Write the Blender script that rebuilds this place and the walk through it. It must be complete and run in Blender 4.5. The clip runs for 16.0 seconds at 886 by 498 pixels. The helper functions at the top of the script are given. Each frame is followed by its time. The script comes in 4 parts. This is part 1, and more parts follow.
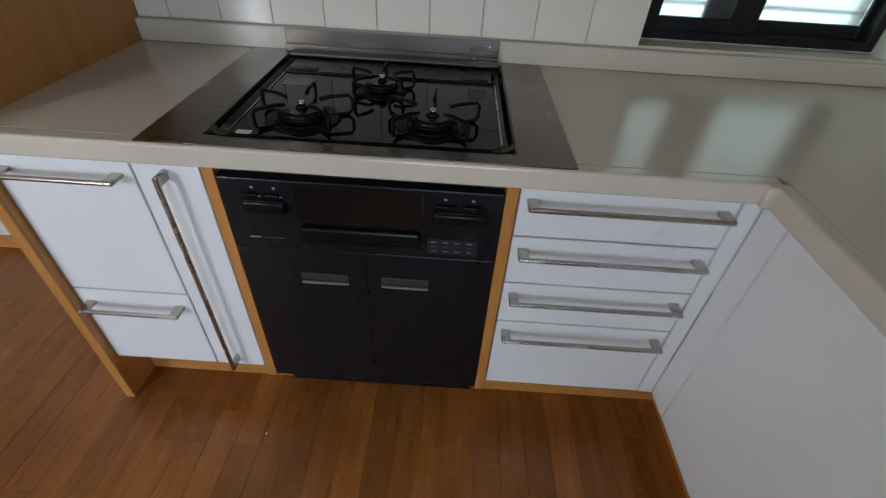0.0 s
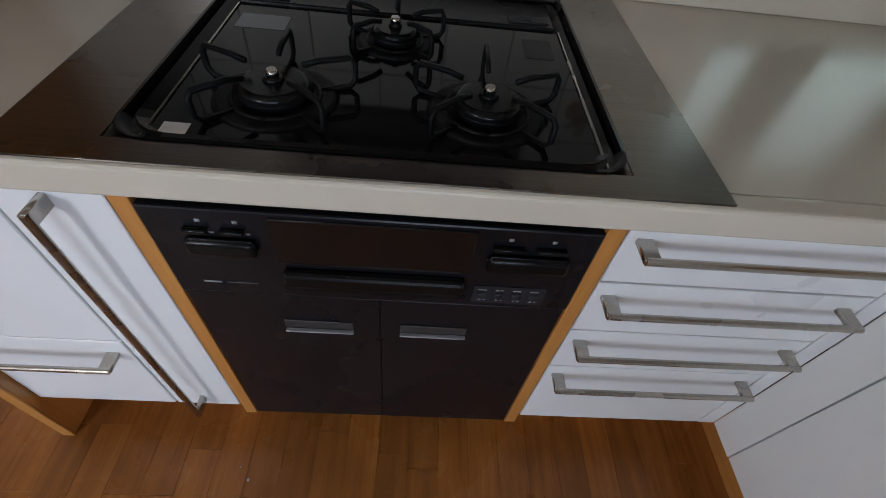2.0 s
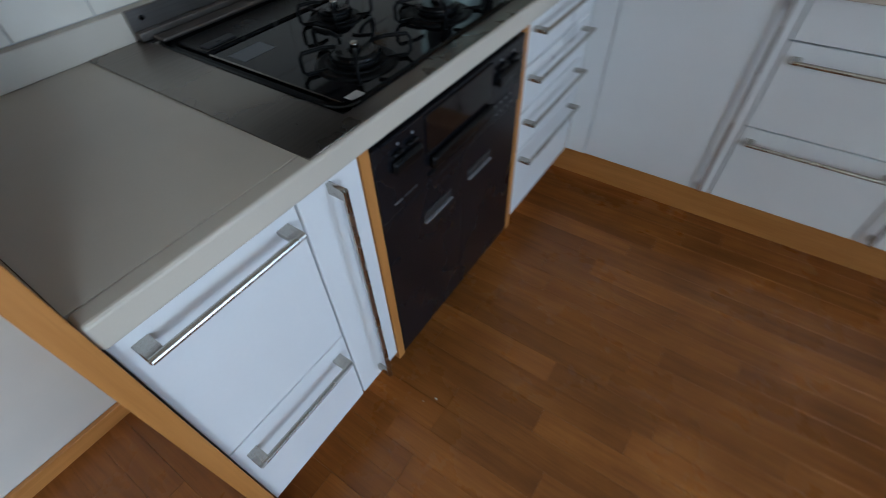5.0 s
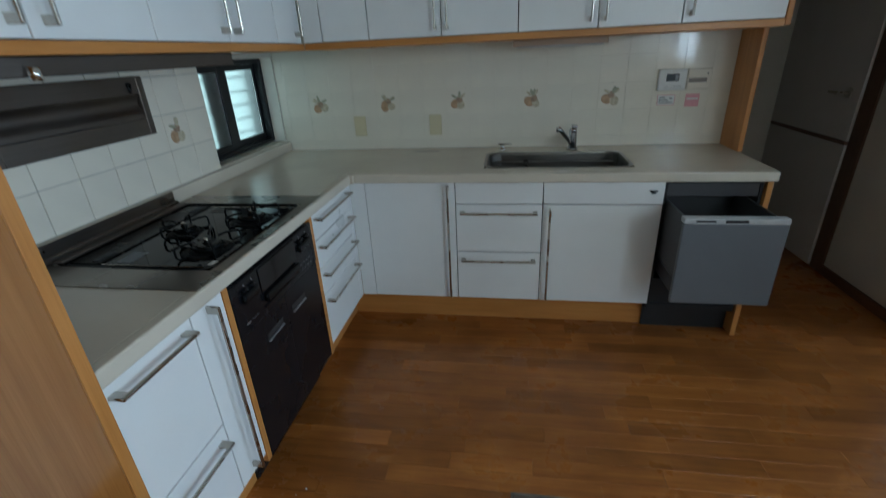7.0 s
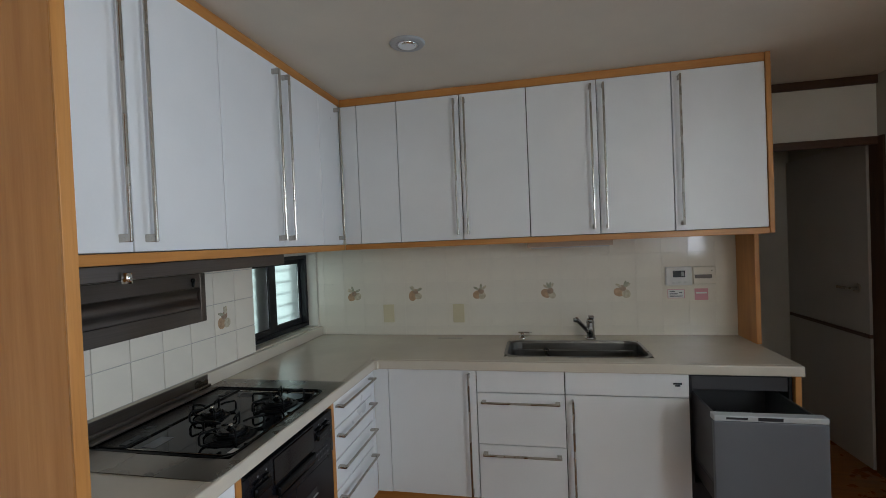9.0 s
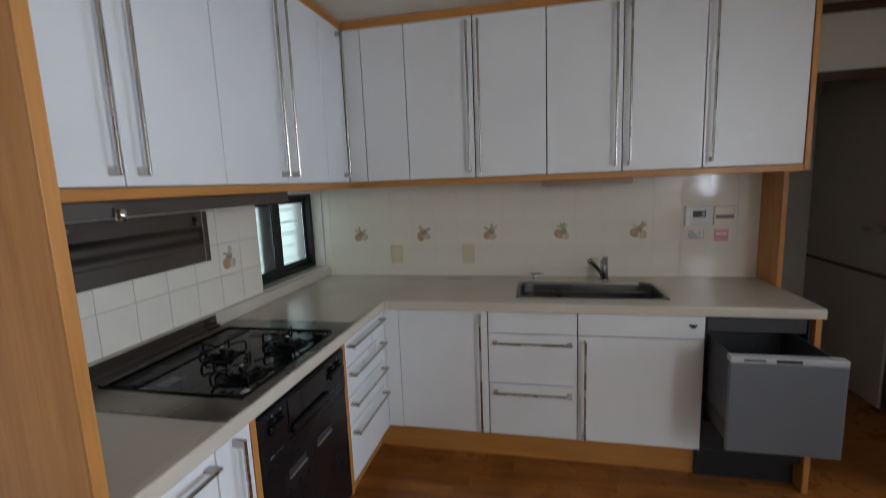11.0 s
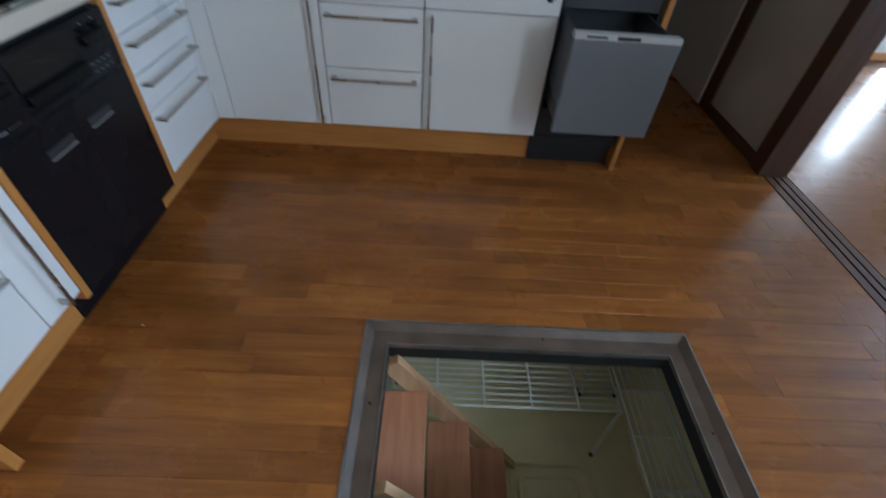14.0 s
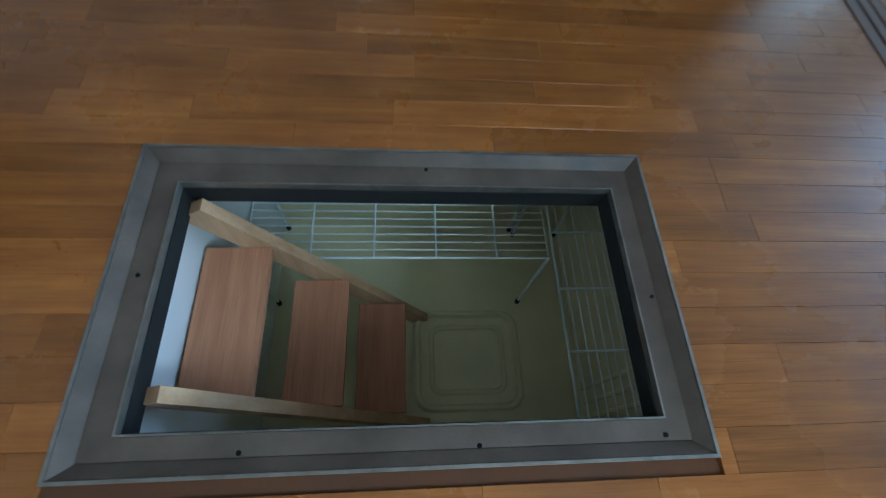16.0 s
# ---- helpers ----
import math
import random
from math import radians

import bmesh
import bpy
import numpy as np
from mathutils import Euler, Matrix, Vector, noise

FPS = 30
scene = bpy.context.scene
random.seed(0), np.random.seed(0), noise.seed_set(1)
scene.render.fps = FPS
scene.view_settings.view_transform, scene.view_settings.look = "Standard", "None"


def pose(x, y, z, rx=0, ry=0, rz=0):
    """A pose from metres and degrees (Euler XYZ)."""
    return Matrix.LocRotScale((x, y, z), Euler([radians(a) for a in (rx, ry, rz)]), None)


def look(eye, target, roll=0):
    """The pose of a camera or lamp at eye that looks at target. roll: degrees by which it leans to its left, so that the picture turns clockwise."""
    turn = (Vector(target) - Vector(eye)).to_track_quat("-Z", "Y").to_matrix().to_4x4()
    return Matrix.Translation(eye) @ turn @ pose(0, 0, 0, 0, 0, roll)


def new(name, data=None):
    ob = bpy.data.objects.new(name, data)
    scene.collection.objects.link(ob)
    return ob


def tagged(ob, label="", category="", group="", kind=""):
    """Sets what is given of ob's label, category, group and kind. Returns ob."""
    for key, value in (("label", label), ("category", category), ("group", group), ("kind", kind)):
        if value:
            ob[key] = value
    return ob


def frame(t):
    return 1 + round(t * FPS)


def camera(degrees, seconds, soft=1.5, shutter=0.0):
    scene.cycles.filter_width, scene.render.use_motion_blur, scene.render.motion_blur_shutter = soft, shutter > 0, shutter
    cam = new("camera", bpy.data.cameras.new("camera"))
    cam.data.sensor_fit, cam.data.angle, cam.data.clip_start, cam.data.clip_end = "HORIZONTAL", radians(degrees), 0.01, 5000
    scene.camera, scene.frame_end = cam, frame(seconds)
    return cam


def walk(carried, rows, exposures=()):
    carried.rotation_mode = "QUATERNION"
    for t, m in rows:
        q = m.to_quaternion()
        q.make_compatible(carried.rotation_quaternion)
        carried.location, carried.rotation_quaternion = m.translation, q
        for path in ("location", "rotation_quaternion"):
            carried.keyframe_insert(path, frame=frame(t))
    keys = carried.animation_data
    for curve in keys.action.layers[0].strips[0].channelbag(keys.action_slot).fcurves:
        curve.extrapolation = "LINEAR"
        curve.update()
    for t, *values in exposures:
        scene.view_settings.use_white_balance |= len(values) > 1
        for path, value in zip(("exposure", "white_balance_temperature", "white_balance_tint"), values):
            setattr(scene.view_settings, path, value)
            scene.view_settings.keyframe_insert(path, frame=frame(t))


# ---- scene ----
cam = camera(89.6, 16.0, soft=0.5, shutter=0.5)
PATH = [
    (0, (0.734, -0.602, 1.241), (-0.808, -0.611, -0.032), 3.6),
    (0.5, (0.549, -0.714, 1.227), (-0.912, -0.618, -0.136), 5.9),
    (1, (0.441, -0.736, 1.193), (-0.93, -0.597, -0.256), 8.1),
    (1.5, (0.391, -0.735, 1.176), (-0.922, -0.577, -0.324), 9.1),
    (2, (0.374, -0.729, 1.168), (-0.926, -0.595, -0.345), 8.0),
    (2.5, (0.382, -0.74, 1.169), (-0.913, -0.641, -0.352), 6.7),
    (3, (0.384, -0.84, 1.172), (-0.934, -0.729, -0.328), 5.3),
    (3.2, (0.372, -0.902, 1.175), (-0.951, -0.755, -0.318), 4.9),
    (5.3, (0.506, -1.603, 1.241), (-0.092, -0.346, -0.195), -1.3),
    (5.5, (0.574, -1.683, 1.269), (0.105, -0.325, -0.122), -0.2),
    (6, (0.721, -1.879, 1.316), (0.482, -0.344, 0.056), -0.1),
    (6.5, (0.778, -2.024, 1.359), (0.606, -0.335, 0.302), -0.8),
    (7, (0.805, -2.074, 1.386), (0.504, -0.271, 0.574), -2.8),
    (7.5, (0.84, -2.104, 1.409), (0.479, -0.225, 0.827), -2.5),
    (8, (0.861, -2.138, 1.428), (0.472, -0.208, 1.072), -2.4),
    (8.5, (0.854, -2.158, 1.442), (0.455, -0.203, 1.315), -2.3),
    (8.7, (0.851, -2.164, 1.442), (0.445, -0.206, 1.409), -2.3),
    (10.8, (0.797, -2.098, 1.434), (0.356, -0.156, 1.257), -2.4),
    (11, (0.79, -2.083, 1.427), (0.359, -0.152, 1.133), -2.3),
    (11.5, (0.778, -2.058, 1.418), (0.366, -0.172, 0.896), -1.7),
    (12, (0.768, -2.057, 1.412), (0.354, -0.197, 0.803), -0.8),
    (12.5, (0.76, -2.056, 1.401), (0.353, -0.216, 0.731), -0.4),
    (13, (0.749, -2.023, 1.359), (0.424, -0.231, 0.532), 0.7),
    (13.5, (0.836, -1.968, 1.274), (0.721, -0.319, 0.149), 2.3),
    (14, (1.02, -1.938, 1.226), (1.081, -0.487, -0.149), 4.6),
    (14.5, (1.13, -1.879, 1.168), (1.323, -0.637, -0.388), 7.4),
    (15, (1.193, -1.753, 1.087), (1.49, -0.739, -0.612), 11.1),
    (15.5, (1.308, -1.671, 0.956), (1.577, -0.746, -0.796), 11.9),
    (16, (1.365, -1.639, 0.811), (1.551, -0.782, -0.987), 11.2),
]
# the clip's camera drifts a little in exposure and white balance
EXPOSURE = [(0.0, 0.05, 6150, 12), (2.5, 0.15, 6100, 14), (3.2, 0.13, 6000, 13), (5.3, -0.05, 5350, 4), (7.0, -0.25, 5400, -2), (8.5, -0.2, 6150, 6),
            (11.0, -0.17, 6150, 12), (12.5, -0.15, 6150, 14), (13.0, -0.08, 5850, 12), (14.0, 0.03, 5350, 5), (14.5, 0.08, 5050, 1), (15.0, 0.12, 4900, 0), (16.0, 0.22, 4550, -8)]
walk(cam, [(t, look(e, g, r)) for t, e, g, r in PATH], EXPOSURE)

# ---------------------------------------------------------------- light
world = bpy.data.worlds.new("world")
scene.world = world
world.use_nodes = True
wn = world.node_tree
sky = wn.nodes.new("ShaderNodeTexSky")
sky.sky_type, sky.sun_disc, sky.sun_elevation, sky.sun_rotation = "NISHITA", False, radians(40), radians(90)
wn.links.new(sky.outputs[0], wn.nodes["Background"].inputs[0])
wn.nodes["Background"].inputs[1].default_value = 0.1


def area(name, m, sx, sy, watts, colour):
    d = bpy.data.lights.new(name, "AREA")
    d.shape, d.size, d.size_y, d.energy, d.color = "RECTANGLE", sx, sy, watts, colour
    ob = new(name, d)
    ob.matrix_world = m
    return ob


# daylight standing in the real window openings
area("daylight_east", pose(6.15, -0.15, 1.2, 0, 90, 0), 1.9, 2.8, 84, (0.62, 0.78, 1.0))
area("daylight_north", pose(4.94, 2.03, 0.52, -90, 0, 0), 0.22, 0.95, 16, (0.9, 0.96, 1.0))
area("daylight_corner", pose(2.80, -2.755, 1.63, 0, 90, 0), 0.97, 0.66, 52, (0.86, 0.92, 0.98))
area("daylight_kitchen", pose(-0.80, 0.24, 1.15, 0, -90, 0), 0.44, 0.66, 1.0, (0.82, 1.0, 0.95))

# ---------------------------------------------------------------- materials


def nodes_of(name):
    m = bpy.data.materials.new(name)
    m.use_nodes = True
    t = m.node_tree
    return m, t, t.nodes["Principled BSDF"]


def mix_colour(t, fac, a, b):
    n = t.nodes.new("ShaderNodeMix")
    n.data_type = "RGBA"
    for sock, v in ((n.inputs[6], a), (n.inputs[7], b)):
        if hasattr(v, "links"):
            t.links.new(v, sock)
        else:
            sock.default_value = (*v, 1)
    if hasattr(fac, "links"):
        t.links.new(fac, n.inputs[0])
    else:
        n.inputs[0].default_value = fac
    return n.outputs[2]


def noise_of(t, vec, scale, detail=4, stretch=None, rough=0.55):
    if stretch:
        mp = t.nodes.new("ShaderNodeMapping")
        mp.inputs["Scale"].default_value = stretch
        t.links.new(vec, mp.inputs["Vector"])
        vec = mp.outputs[0]
    n = t.nodes.new("ShaderNodeTexNoise")
    n.inputs["Scale"].default_value, n.inputs["Detail"].default_value, n.inputs["Roughness"].default_value = scale, detail, rough
    t.links.new(vec, n.inputs["Vector"])
    return n.outputs[0]


def remap(t, v, a, b, c, d):
    n = t.nodes.new("ShaderNodeMapRange")
    t.links.new(v, n.inputs[0])
    for i, x in enumerate((a, b, c, d)):
        n.inputs[i + 1].default_value = x
    return n.outputs[0]


def bump_of(t, p, height, strength, dist=0.002):
    n = t.nodes.new("ShaderNodeBump")
    n.inputs["Strength"].default_value, n.inputs["Distance"].default_value = strength, dist
    t.links.new(height, n.inputs["Height"])
    t.links.new(n.outputs[0], p.inputs["Normal"])


def coords(t):
    return t.nodes.new("ShaderNodeTexCoord").outputs["Object"]


def plain(name, col, rough=0.5, metal=0.0, var=0.08, big=3.0, fine=120.0, bump=0.05, spec=0.5, coat=0.0):
    """Painted, plastic or metal surface: blotches, fine grain and uneven gloss."""
    m, t, p = nodes_of(name)
    v = coords(t)
    a, b = noise_of(t, v, big), noise_of(t, v, fine, 2)
    dark = tuple(c * (1 - var * 1.6) for c in col)
    lite = tuple(min(1, c * (1 + var)) for c in col)
    c1 = mix_colour(t, remap(t, a, 0.3, 0.7, 0, 1), dark, lite)
    c2 = mix_colour(t, remap(t, b, 0.35, 0.75, 0, var), c1, tuple(c * 0.6 for c in col))
    t.links.new(c2, p.inputs["Base Color"])
    t.links.new(remap(t, a, 0.3, 0.7, rough * 0.85, min(1, rough * 1.2)), p.inputs["Roughness"])
    p.inputs["Metallic"].default_value = metal
    p.inputs["Specular IOR Level"].default_value = spec
    p.inputs["Coat Weight"].default_value = coat
    if bump:
        bump_of(t, p, b, bump)
    return m


def wood(name, dark, lite, along, rough=0.35, scale=14.0, pieces=False, contrast=0.5, bump=0.06, coat=0.0, spec=0.5, wear=0.0):
    """Wood with grain along one axis; pieces vary by the object's random number."""
    m, t, p = nodes_of(name)
    v = coords(t)
    rnd = t.nodes.new("ShaderNodeObjectInfo").outputs["Random"]
    if pieces:
        add = t.nodes.new("ShaderNodeVectorMath")
        add.operation = "MULTIPLY_ADD"
        t.links.new(v, add.inputs[0])
        add.inputs[1].default_value = (1, 1, 1)
        cmb = t.nodes.new("ShaderNodeCombineXYZ")
        for i, k in enumerate((37.0, 11.0, 5.0)):
            ml = t.nodes.new("ShaderNodeMath")
            ml.operation = "MULTIPLY"
            ml.inputs[1].default_value = k
            t.links.new(rnd, ml.inputs[0])
            t.links.new(ml.outputs[0], cmb.inputs[i])
        t.links.new(cmb.outputs[0], add.inputs[2])
        v = add.outputs[0]
    s = [1.0, 1.0, 1.0]
    s[along] = 0.07
    grain = noise_of(t, v, scale * 3, 6, s, 0.65)
    s2 = [1.0, 1.0, 1.0]
    s2[along] = 0.03
    pores = noise_of(t, v, scale * 22, 3, s2)
    blot = noise_of(t, v, 1.7, 3)
    c = mix_colour(t, remap(t, grain, 0.3, 0.72, 0, 1), dark, lite)
    c = mix_colour(t, remap(t, pores, 0.5, 0.8, 0, contrast), c, tuple(x * 0.55 for x in dark))
    c = mix_colour(t, remap(t, blot, 0.35, 0.7, 0.0, 0.3), c, tuple(x * 0.8 for x in dark))
    if wear:
        world_v = t.nodes.new("ShaderNodeNewGeometry").outputs["Position"]
        grime = noise_of(t, world_v, 2.3, 6, None, 0.62)
        scuff = noise_of(t, world_v, 17.0, 4, (0.5, 1.0, 1.0))
        c = mix_colour(t, remap(t, grime, 0.47, 0.70, 0.0, wear), c, tuple(x * 0.42 for x in dark))
        c = mix_colour(t, remap(t, scuff, 0.60, 0.78, 0.0, wear * 0.6), c, tuple(x * 0.5 for x in dark))
        blot = grime
    if pieces:
        hsv = t.nodes.new("ShaderNodeHueSaturation")
        t.links.new(remap(t, rnd, 0, 1, 0.78, 1.20), hsv.inputs["Value"])
        t.links.new(c, hsv.inputs["Color"])
        c = hsv.outputs[0]
    t.links.new(c, p.inputs["Base Color"])
    t.links.new(remap(t, blot, 0.3, 0.7, rough * 0.8, rough * 1.3), p.inputs["Roughness"])
    p.inputs["Specular IOR Level"].default_value = spec
    p.inputs["Coat Weight"].default_value = coat
    p.inputs["Coat Roughness"].default_value = 0.25
    bump_of(t, p, pores, bump, 0.001)
    return m


def brushed(name, col, rough, along, bump=0.05):
    m, t, p = nodes_of(name)
    v = coords(t)
    s = [1.0, 1.0, 1.0]
    s[along] = 0.02
    g = noise_of(t, v, 260, 3, s)
    blot = noise_of(t, v, 5, 4)
    t.links.new(mix_colour(t, remap(t, g, 0.3, 0.7, 0, 1), tuple(c * 0.85 for c in col), col), p.inputs["Base Color"])
    t.links.new(remap(t, blot, 0.3, 0.7, rough * 0.75, rough * 1.35), p.inputs["Roughness"])
    p.inputs["Metallic"].default_value = 1
    bump_of(t, p, g, bump, 0.0005)
    return m


M_WHITE = plain("white_laminate", (0.78, 0.79, 0.79), 0.32, var=0.03, big=2.0, bump=0.02)
M_CARCASS = plain("cabinet_carcass", (0.16, 0.15, 0.13), 0.7, var=0.05)
M_BEECH_Z = wood("beech_upright", (0.42, 0.17, 0.035), (0.60, 0.28, 0.075), 2, 0.38, 9, contrast=0.25)
M_BEECH_X = wood("beech_along_x", (0.42, 0.17, 0.035), (0.60, 0.28, 0.075), 0, 0.38, 9, contrast=0.25)
M_BEECH_Y = wood("beech_along_y", (0.42, 0.17, 0.035), (0.60, 0.28, 0.075), 1, 0.38, 9, contrast=0.25)
M_BOARD = wood("oak_floorboard", (0.235, 0.077, 0.015), (0.435, 0.166, 0.034), 0, 0.27, 12, pieces=True, contrast=0.5, bump=0.08, spec=0.38, wear=0.42)
M_DARKWOOD = wood("dark_stained_wood", (0.055, 0.026, 0.014), (0.11, 0.05, 0.026), 2, 0.4, 12, contrast=0.4)
M_DARKWOOD_Y = wood("dark_stained_wood_along", (0.055, 0.026, 0.014), (0.11, 0.05, 0.026), 1, 0.4, 12, contrast=0.4)
M_DARKWOOD_X = wood("dark_stained_rail", (0.055, 0.026, 0.014), (0.11, 0.05, 0.026), 0, 0.4, 12, contrast=0.4)
M_PANEL = wood("lacquered_beech_panel", (0.42, 0.17, 0.035), (0.60, 0.28, 0.075), 2, 0.20, 7, contrast=0.2, bump=0.01)
M_STEPWOOD_Y = wood("cedar_tread", (0.42, 0.175, 0.085), (0.62, 0.31, 0.165), 1, 0.6, 10, contrast=0.4)
M_STEPWOOD = wood("pine_stringer", (0.50, 0.30, 0.15), (0.68, 0.45, 0.26), 2, 0.6, 10, contrast=0.3)
M_COUNTER = plain("cream_solid_surface", (0.60, 0.545, 0.45), 0.20, var=0.05, big=2.5, fine=300, bump=0.02)
M_TILE = plain("cream_glazed_tile", (0.76, 0.71, 0.61), 0.09, var=0.03, big=5, fine=60, bump=0.03)
M_GROUT = plain("grey_grout", (0.50, 0.48, 0.44), 0.85, var=0.12, fine=200, bump=0.2)
M_GROUT_PALE = plain("pale_grout", (0.76, 0.71, 0.61), 0.85, var=0.1, fine=200, bump=0.2)
M_WALL = plain("cream_wallpaper", (0.70, 0.67, 0.60), 0.8, var=0.04, fine=260, bump=0.25)
# darker wallpaper: shade on the passage and east walls is put into its colour
M_WALLSHADE = plain("shaded_wallpaper", (0.47, 0.44, 0.38), 0.8, var=0.05, fine=260, bump=0.25)
M_CEIL = plain("ceiling_paper", (0.72, 0.67, 0.57), 0.85, var=0.04, fine=220, bump=0.25)
M_DOORGREY = plain("grey_door_paint", (0.46, 0.435, 0.41), 0.5, var=0.06, big=2, fine=180, bump=0.08)
M_STEEL_Y = brushed("brushed_steel_y", (0.24, 0.212, 0.185), 0.28, 1, 0.01)
M_STEEL_X = brushed("brushed_steel_x", (0.19, 0.18, 0.165), 0.33, 0)
M_DULLSTEEL = brushed("dull_hood_steel", (0.165, 0.142, 0.125), 0.42, 1, 0.01)
M_NICKEL = brushed("satin_nickel_handle", (0.50, 0.47, 0.42), 0.25, 2, 0.02)
M_CHROME = plain("chrome", (0.80, 0.81, 0.82), 0.07, 1.0, var=0.03, bump=0.0)
M_BLACKGLASS = plain("black_hob_glass", (0.008, 0.008, 0.009), 0.06, var=0.1, bump=0.0, spec=0.14)
M_BLACKMETAL = plain("black_enamel", (0.006, 0.006, 0.006), 0.25, var=0.2, bump=0.02, spec=0.18)
M_IRON = plain("matt_black_iron", (0.006, 0.006, 0.006), 0.5, var=0.2, bump=0.05, spec=0.10)
M_OVEN = plain("black_oven_front", (0.009, 0.009, 0.011), 0.26, var=0.15, bump=0.01, spec=0.22)
M_OVENGLASS = plain("oven_window_glass", (0.010, 0.007, 0.006), 0.10, var=0.1, bump=0.0, spec=0.3)
M_PULL = plain("dull_grey_pull", (0.030, 0.028, 0.027), 0.45, var=0.08, bump=0.02)
M_PRINT = plain("pale_print", (0.26, 0.26, 0.27), 0.5, var=0.05, bump=0.0)
M_BLACKALU = plain("black_aluminium", (0.010, 0.010, 0.012), 0.38, var=0.15, bump=0.03, spec=0.25)
M_GREYPLASTIC = plain("silver_grey_paint", (0.125, 0.135, 0.150), 0.42, var=0.05, bump=0.02)
M_PALEGREY = plain("pale_grey_plastic", (0.46, 0.47, 0.48), 0.4, var=0.05, bump=0.02)
M_DARKPLASTIC = plain("dark_grey_plastic", (0.020, 0.020, 0.022), 0.45, var=0.12, bump=0.05, spec=0.3)
M_FASCIA = plain("charcoal_plastic", (0.055, 0.052, 0.056), 0.5, var=0.08, bump=0.03)
M_TAP = plain("aged_chrome", (0.42, 0.42, 0.43), 0.12, 1.0, var=0.06, bump=0.0)
M_TUB = plain("mid_grey_tub_plastic", (0.045, 0.046, 0.05), 0.45, var=0.08, bump=0.03)
M_HATCH = plain("bronze_aluminium", (0.135, 0.098, 0.074), 0.45, 0.0, spec=0.3, var=0.24, big=9, fine=240, bump=0.08)
M_HATCHLIP = plain("worn_aluminium_lip", (0.30, 0.27, 0.24), 0.35, 0.7, var=0.2, big=20, bump=0.05)
M_RUBBER = plain("black_rubber", (0.012, 0.012, 0.012), 0.7, var=0.2)
M_PIT = plain("greenish_cream_plastic", (0.82, 0.75, 0.47), 0.45, var=0.06, big=4, bump=0.05)
M_WIRE = plain("white_coated_wire", (0.80, 0.84, 0.84), 0.3, var=0.06, bump=0.0)
M_BEIGEPLASTIC = plain("beige_socket_plastic", (0.62, 0.55, 0.36), 0.45, var=0.04, bump=0.0)
M_LAMPBEIGE = plain("beige_lamp_housing", (0.48, 0.36, 0.26), 0.45, var=0.05)
M_LCD = plain("dark_display", (0.03, 0.035, 0.04), 0.15, var=0.05, bump=0.0)
M_PINK = plain("pink_sticker", (0.62, 0.30, 0.33), 0.5, var=0.1, bump=0.0)
M_STICKER = plain("white_sticker", (0.72, 0.72, 0.70), 0.5, var=0.05, bump=0.0)
M_ORANGE = plain("orange_fruit_glaze", (0.50, 0.33, 0.20), 0.2, var=0.2, big=60, bump=0.0)
M_YELLOW = plain("yellow_fruit_glaze", (0.58, 0.51, 0.37), 0.2, var=0.2, big=60, bump=0.0)
M_LEAF = plain("green_leaf_glaze", (0.42, 0.41, 0.30), 0.2, var=0.2, big=60, bump=0.0)
M_MAUVE = plain("brown_fruit_glaze", (0.38, 0.27, 0.19), 0.2, var=0.2, big=60, bump=0.0)
M_SUB = plain("dark_joint_filler", (0.12, 0.045, 0.014), 0.8, var=0.2)
M_TRACKMETAL = plain("track_plank", (0.13, 0.068, 0.040), 0.55, var=0.15, spec=0.2)


def frosted(name):
    m, t, p = nodes_of(name)
    v = coords(t)
    n = noise_of(t, v, 180, 2)
    p.inputs["Base Color"].default_value = (0.86, 0.93, 0.91, 1)
    p.inputs["Transmission Weight"].default_value = 1.0
    p.inputs["Roughness"].default_value = 0.28
    p.inputs["IOR"].default_value = 1.45
    bump_of(t, p, n, 0.4, 0.001)
    return m


M_FROST = frosted("frosted_glass")


def glowing(name):
    m, t, p = nodes_of(name)
    v = coords(t)
    n = noise_of(t, v, 1.5, 3)
    c = mix_colour(t, remap(t, n, 0.3, 0.7, 0, 1), (0.42, 0.52, 0.50), (0.72, 0.82, 0.82))
    p.inputs["Base Color"].default_value = (0, 0, 0, 1)
    t.links.new(c, p.inputs["Emission Color"])
    p.inputs["Emission Strength"].default_value = 0.6
    return m


M_OUTSIDE = glowing("bright_outdoors")

# ---------------------------------------------------------------- builders


def bx(bm, x0, x1, y0, y1, z0, z1, bev=0.0, seg=2):
    m = Matrix.LocRotScale(((x0 + x1) / 2, (y0 + y1) / 2, (z0 + z1) / 2), None, (abs(x1 - x0), abs(y1 - y0), abs(z1 - z0)))
    vs = bmesh.ops.create_cube(bm, size=1, matrix=m)["verts"]
    if bev:
        es = list({e for v in vs for e in v.link_edges})
        bmesh.ops.bevel(bm, geom=es, offset=bev, segments=seg, profile=0.5, affect="EDGES")


def cyl(bm, a, b, r, seg=12, r2=None):
    a, b = Vector(a), Vector(b)
    d = b - a
    m = Matrix.Translation((a + b) / 2) @ d.to_track_quat("Z", "Y").to_matrix().to_4x4()
    bmesh.ops.create_cone(bm, cap_ends=True, segments=seg, radius1=r, radius2=r if r2 is None else r2, depth=d.length, matrix=m)


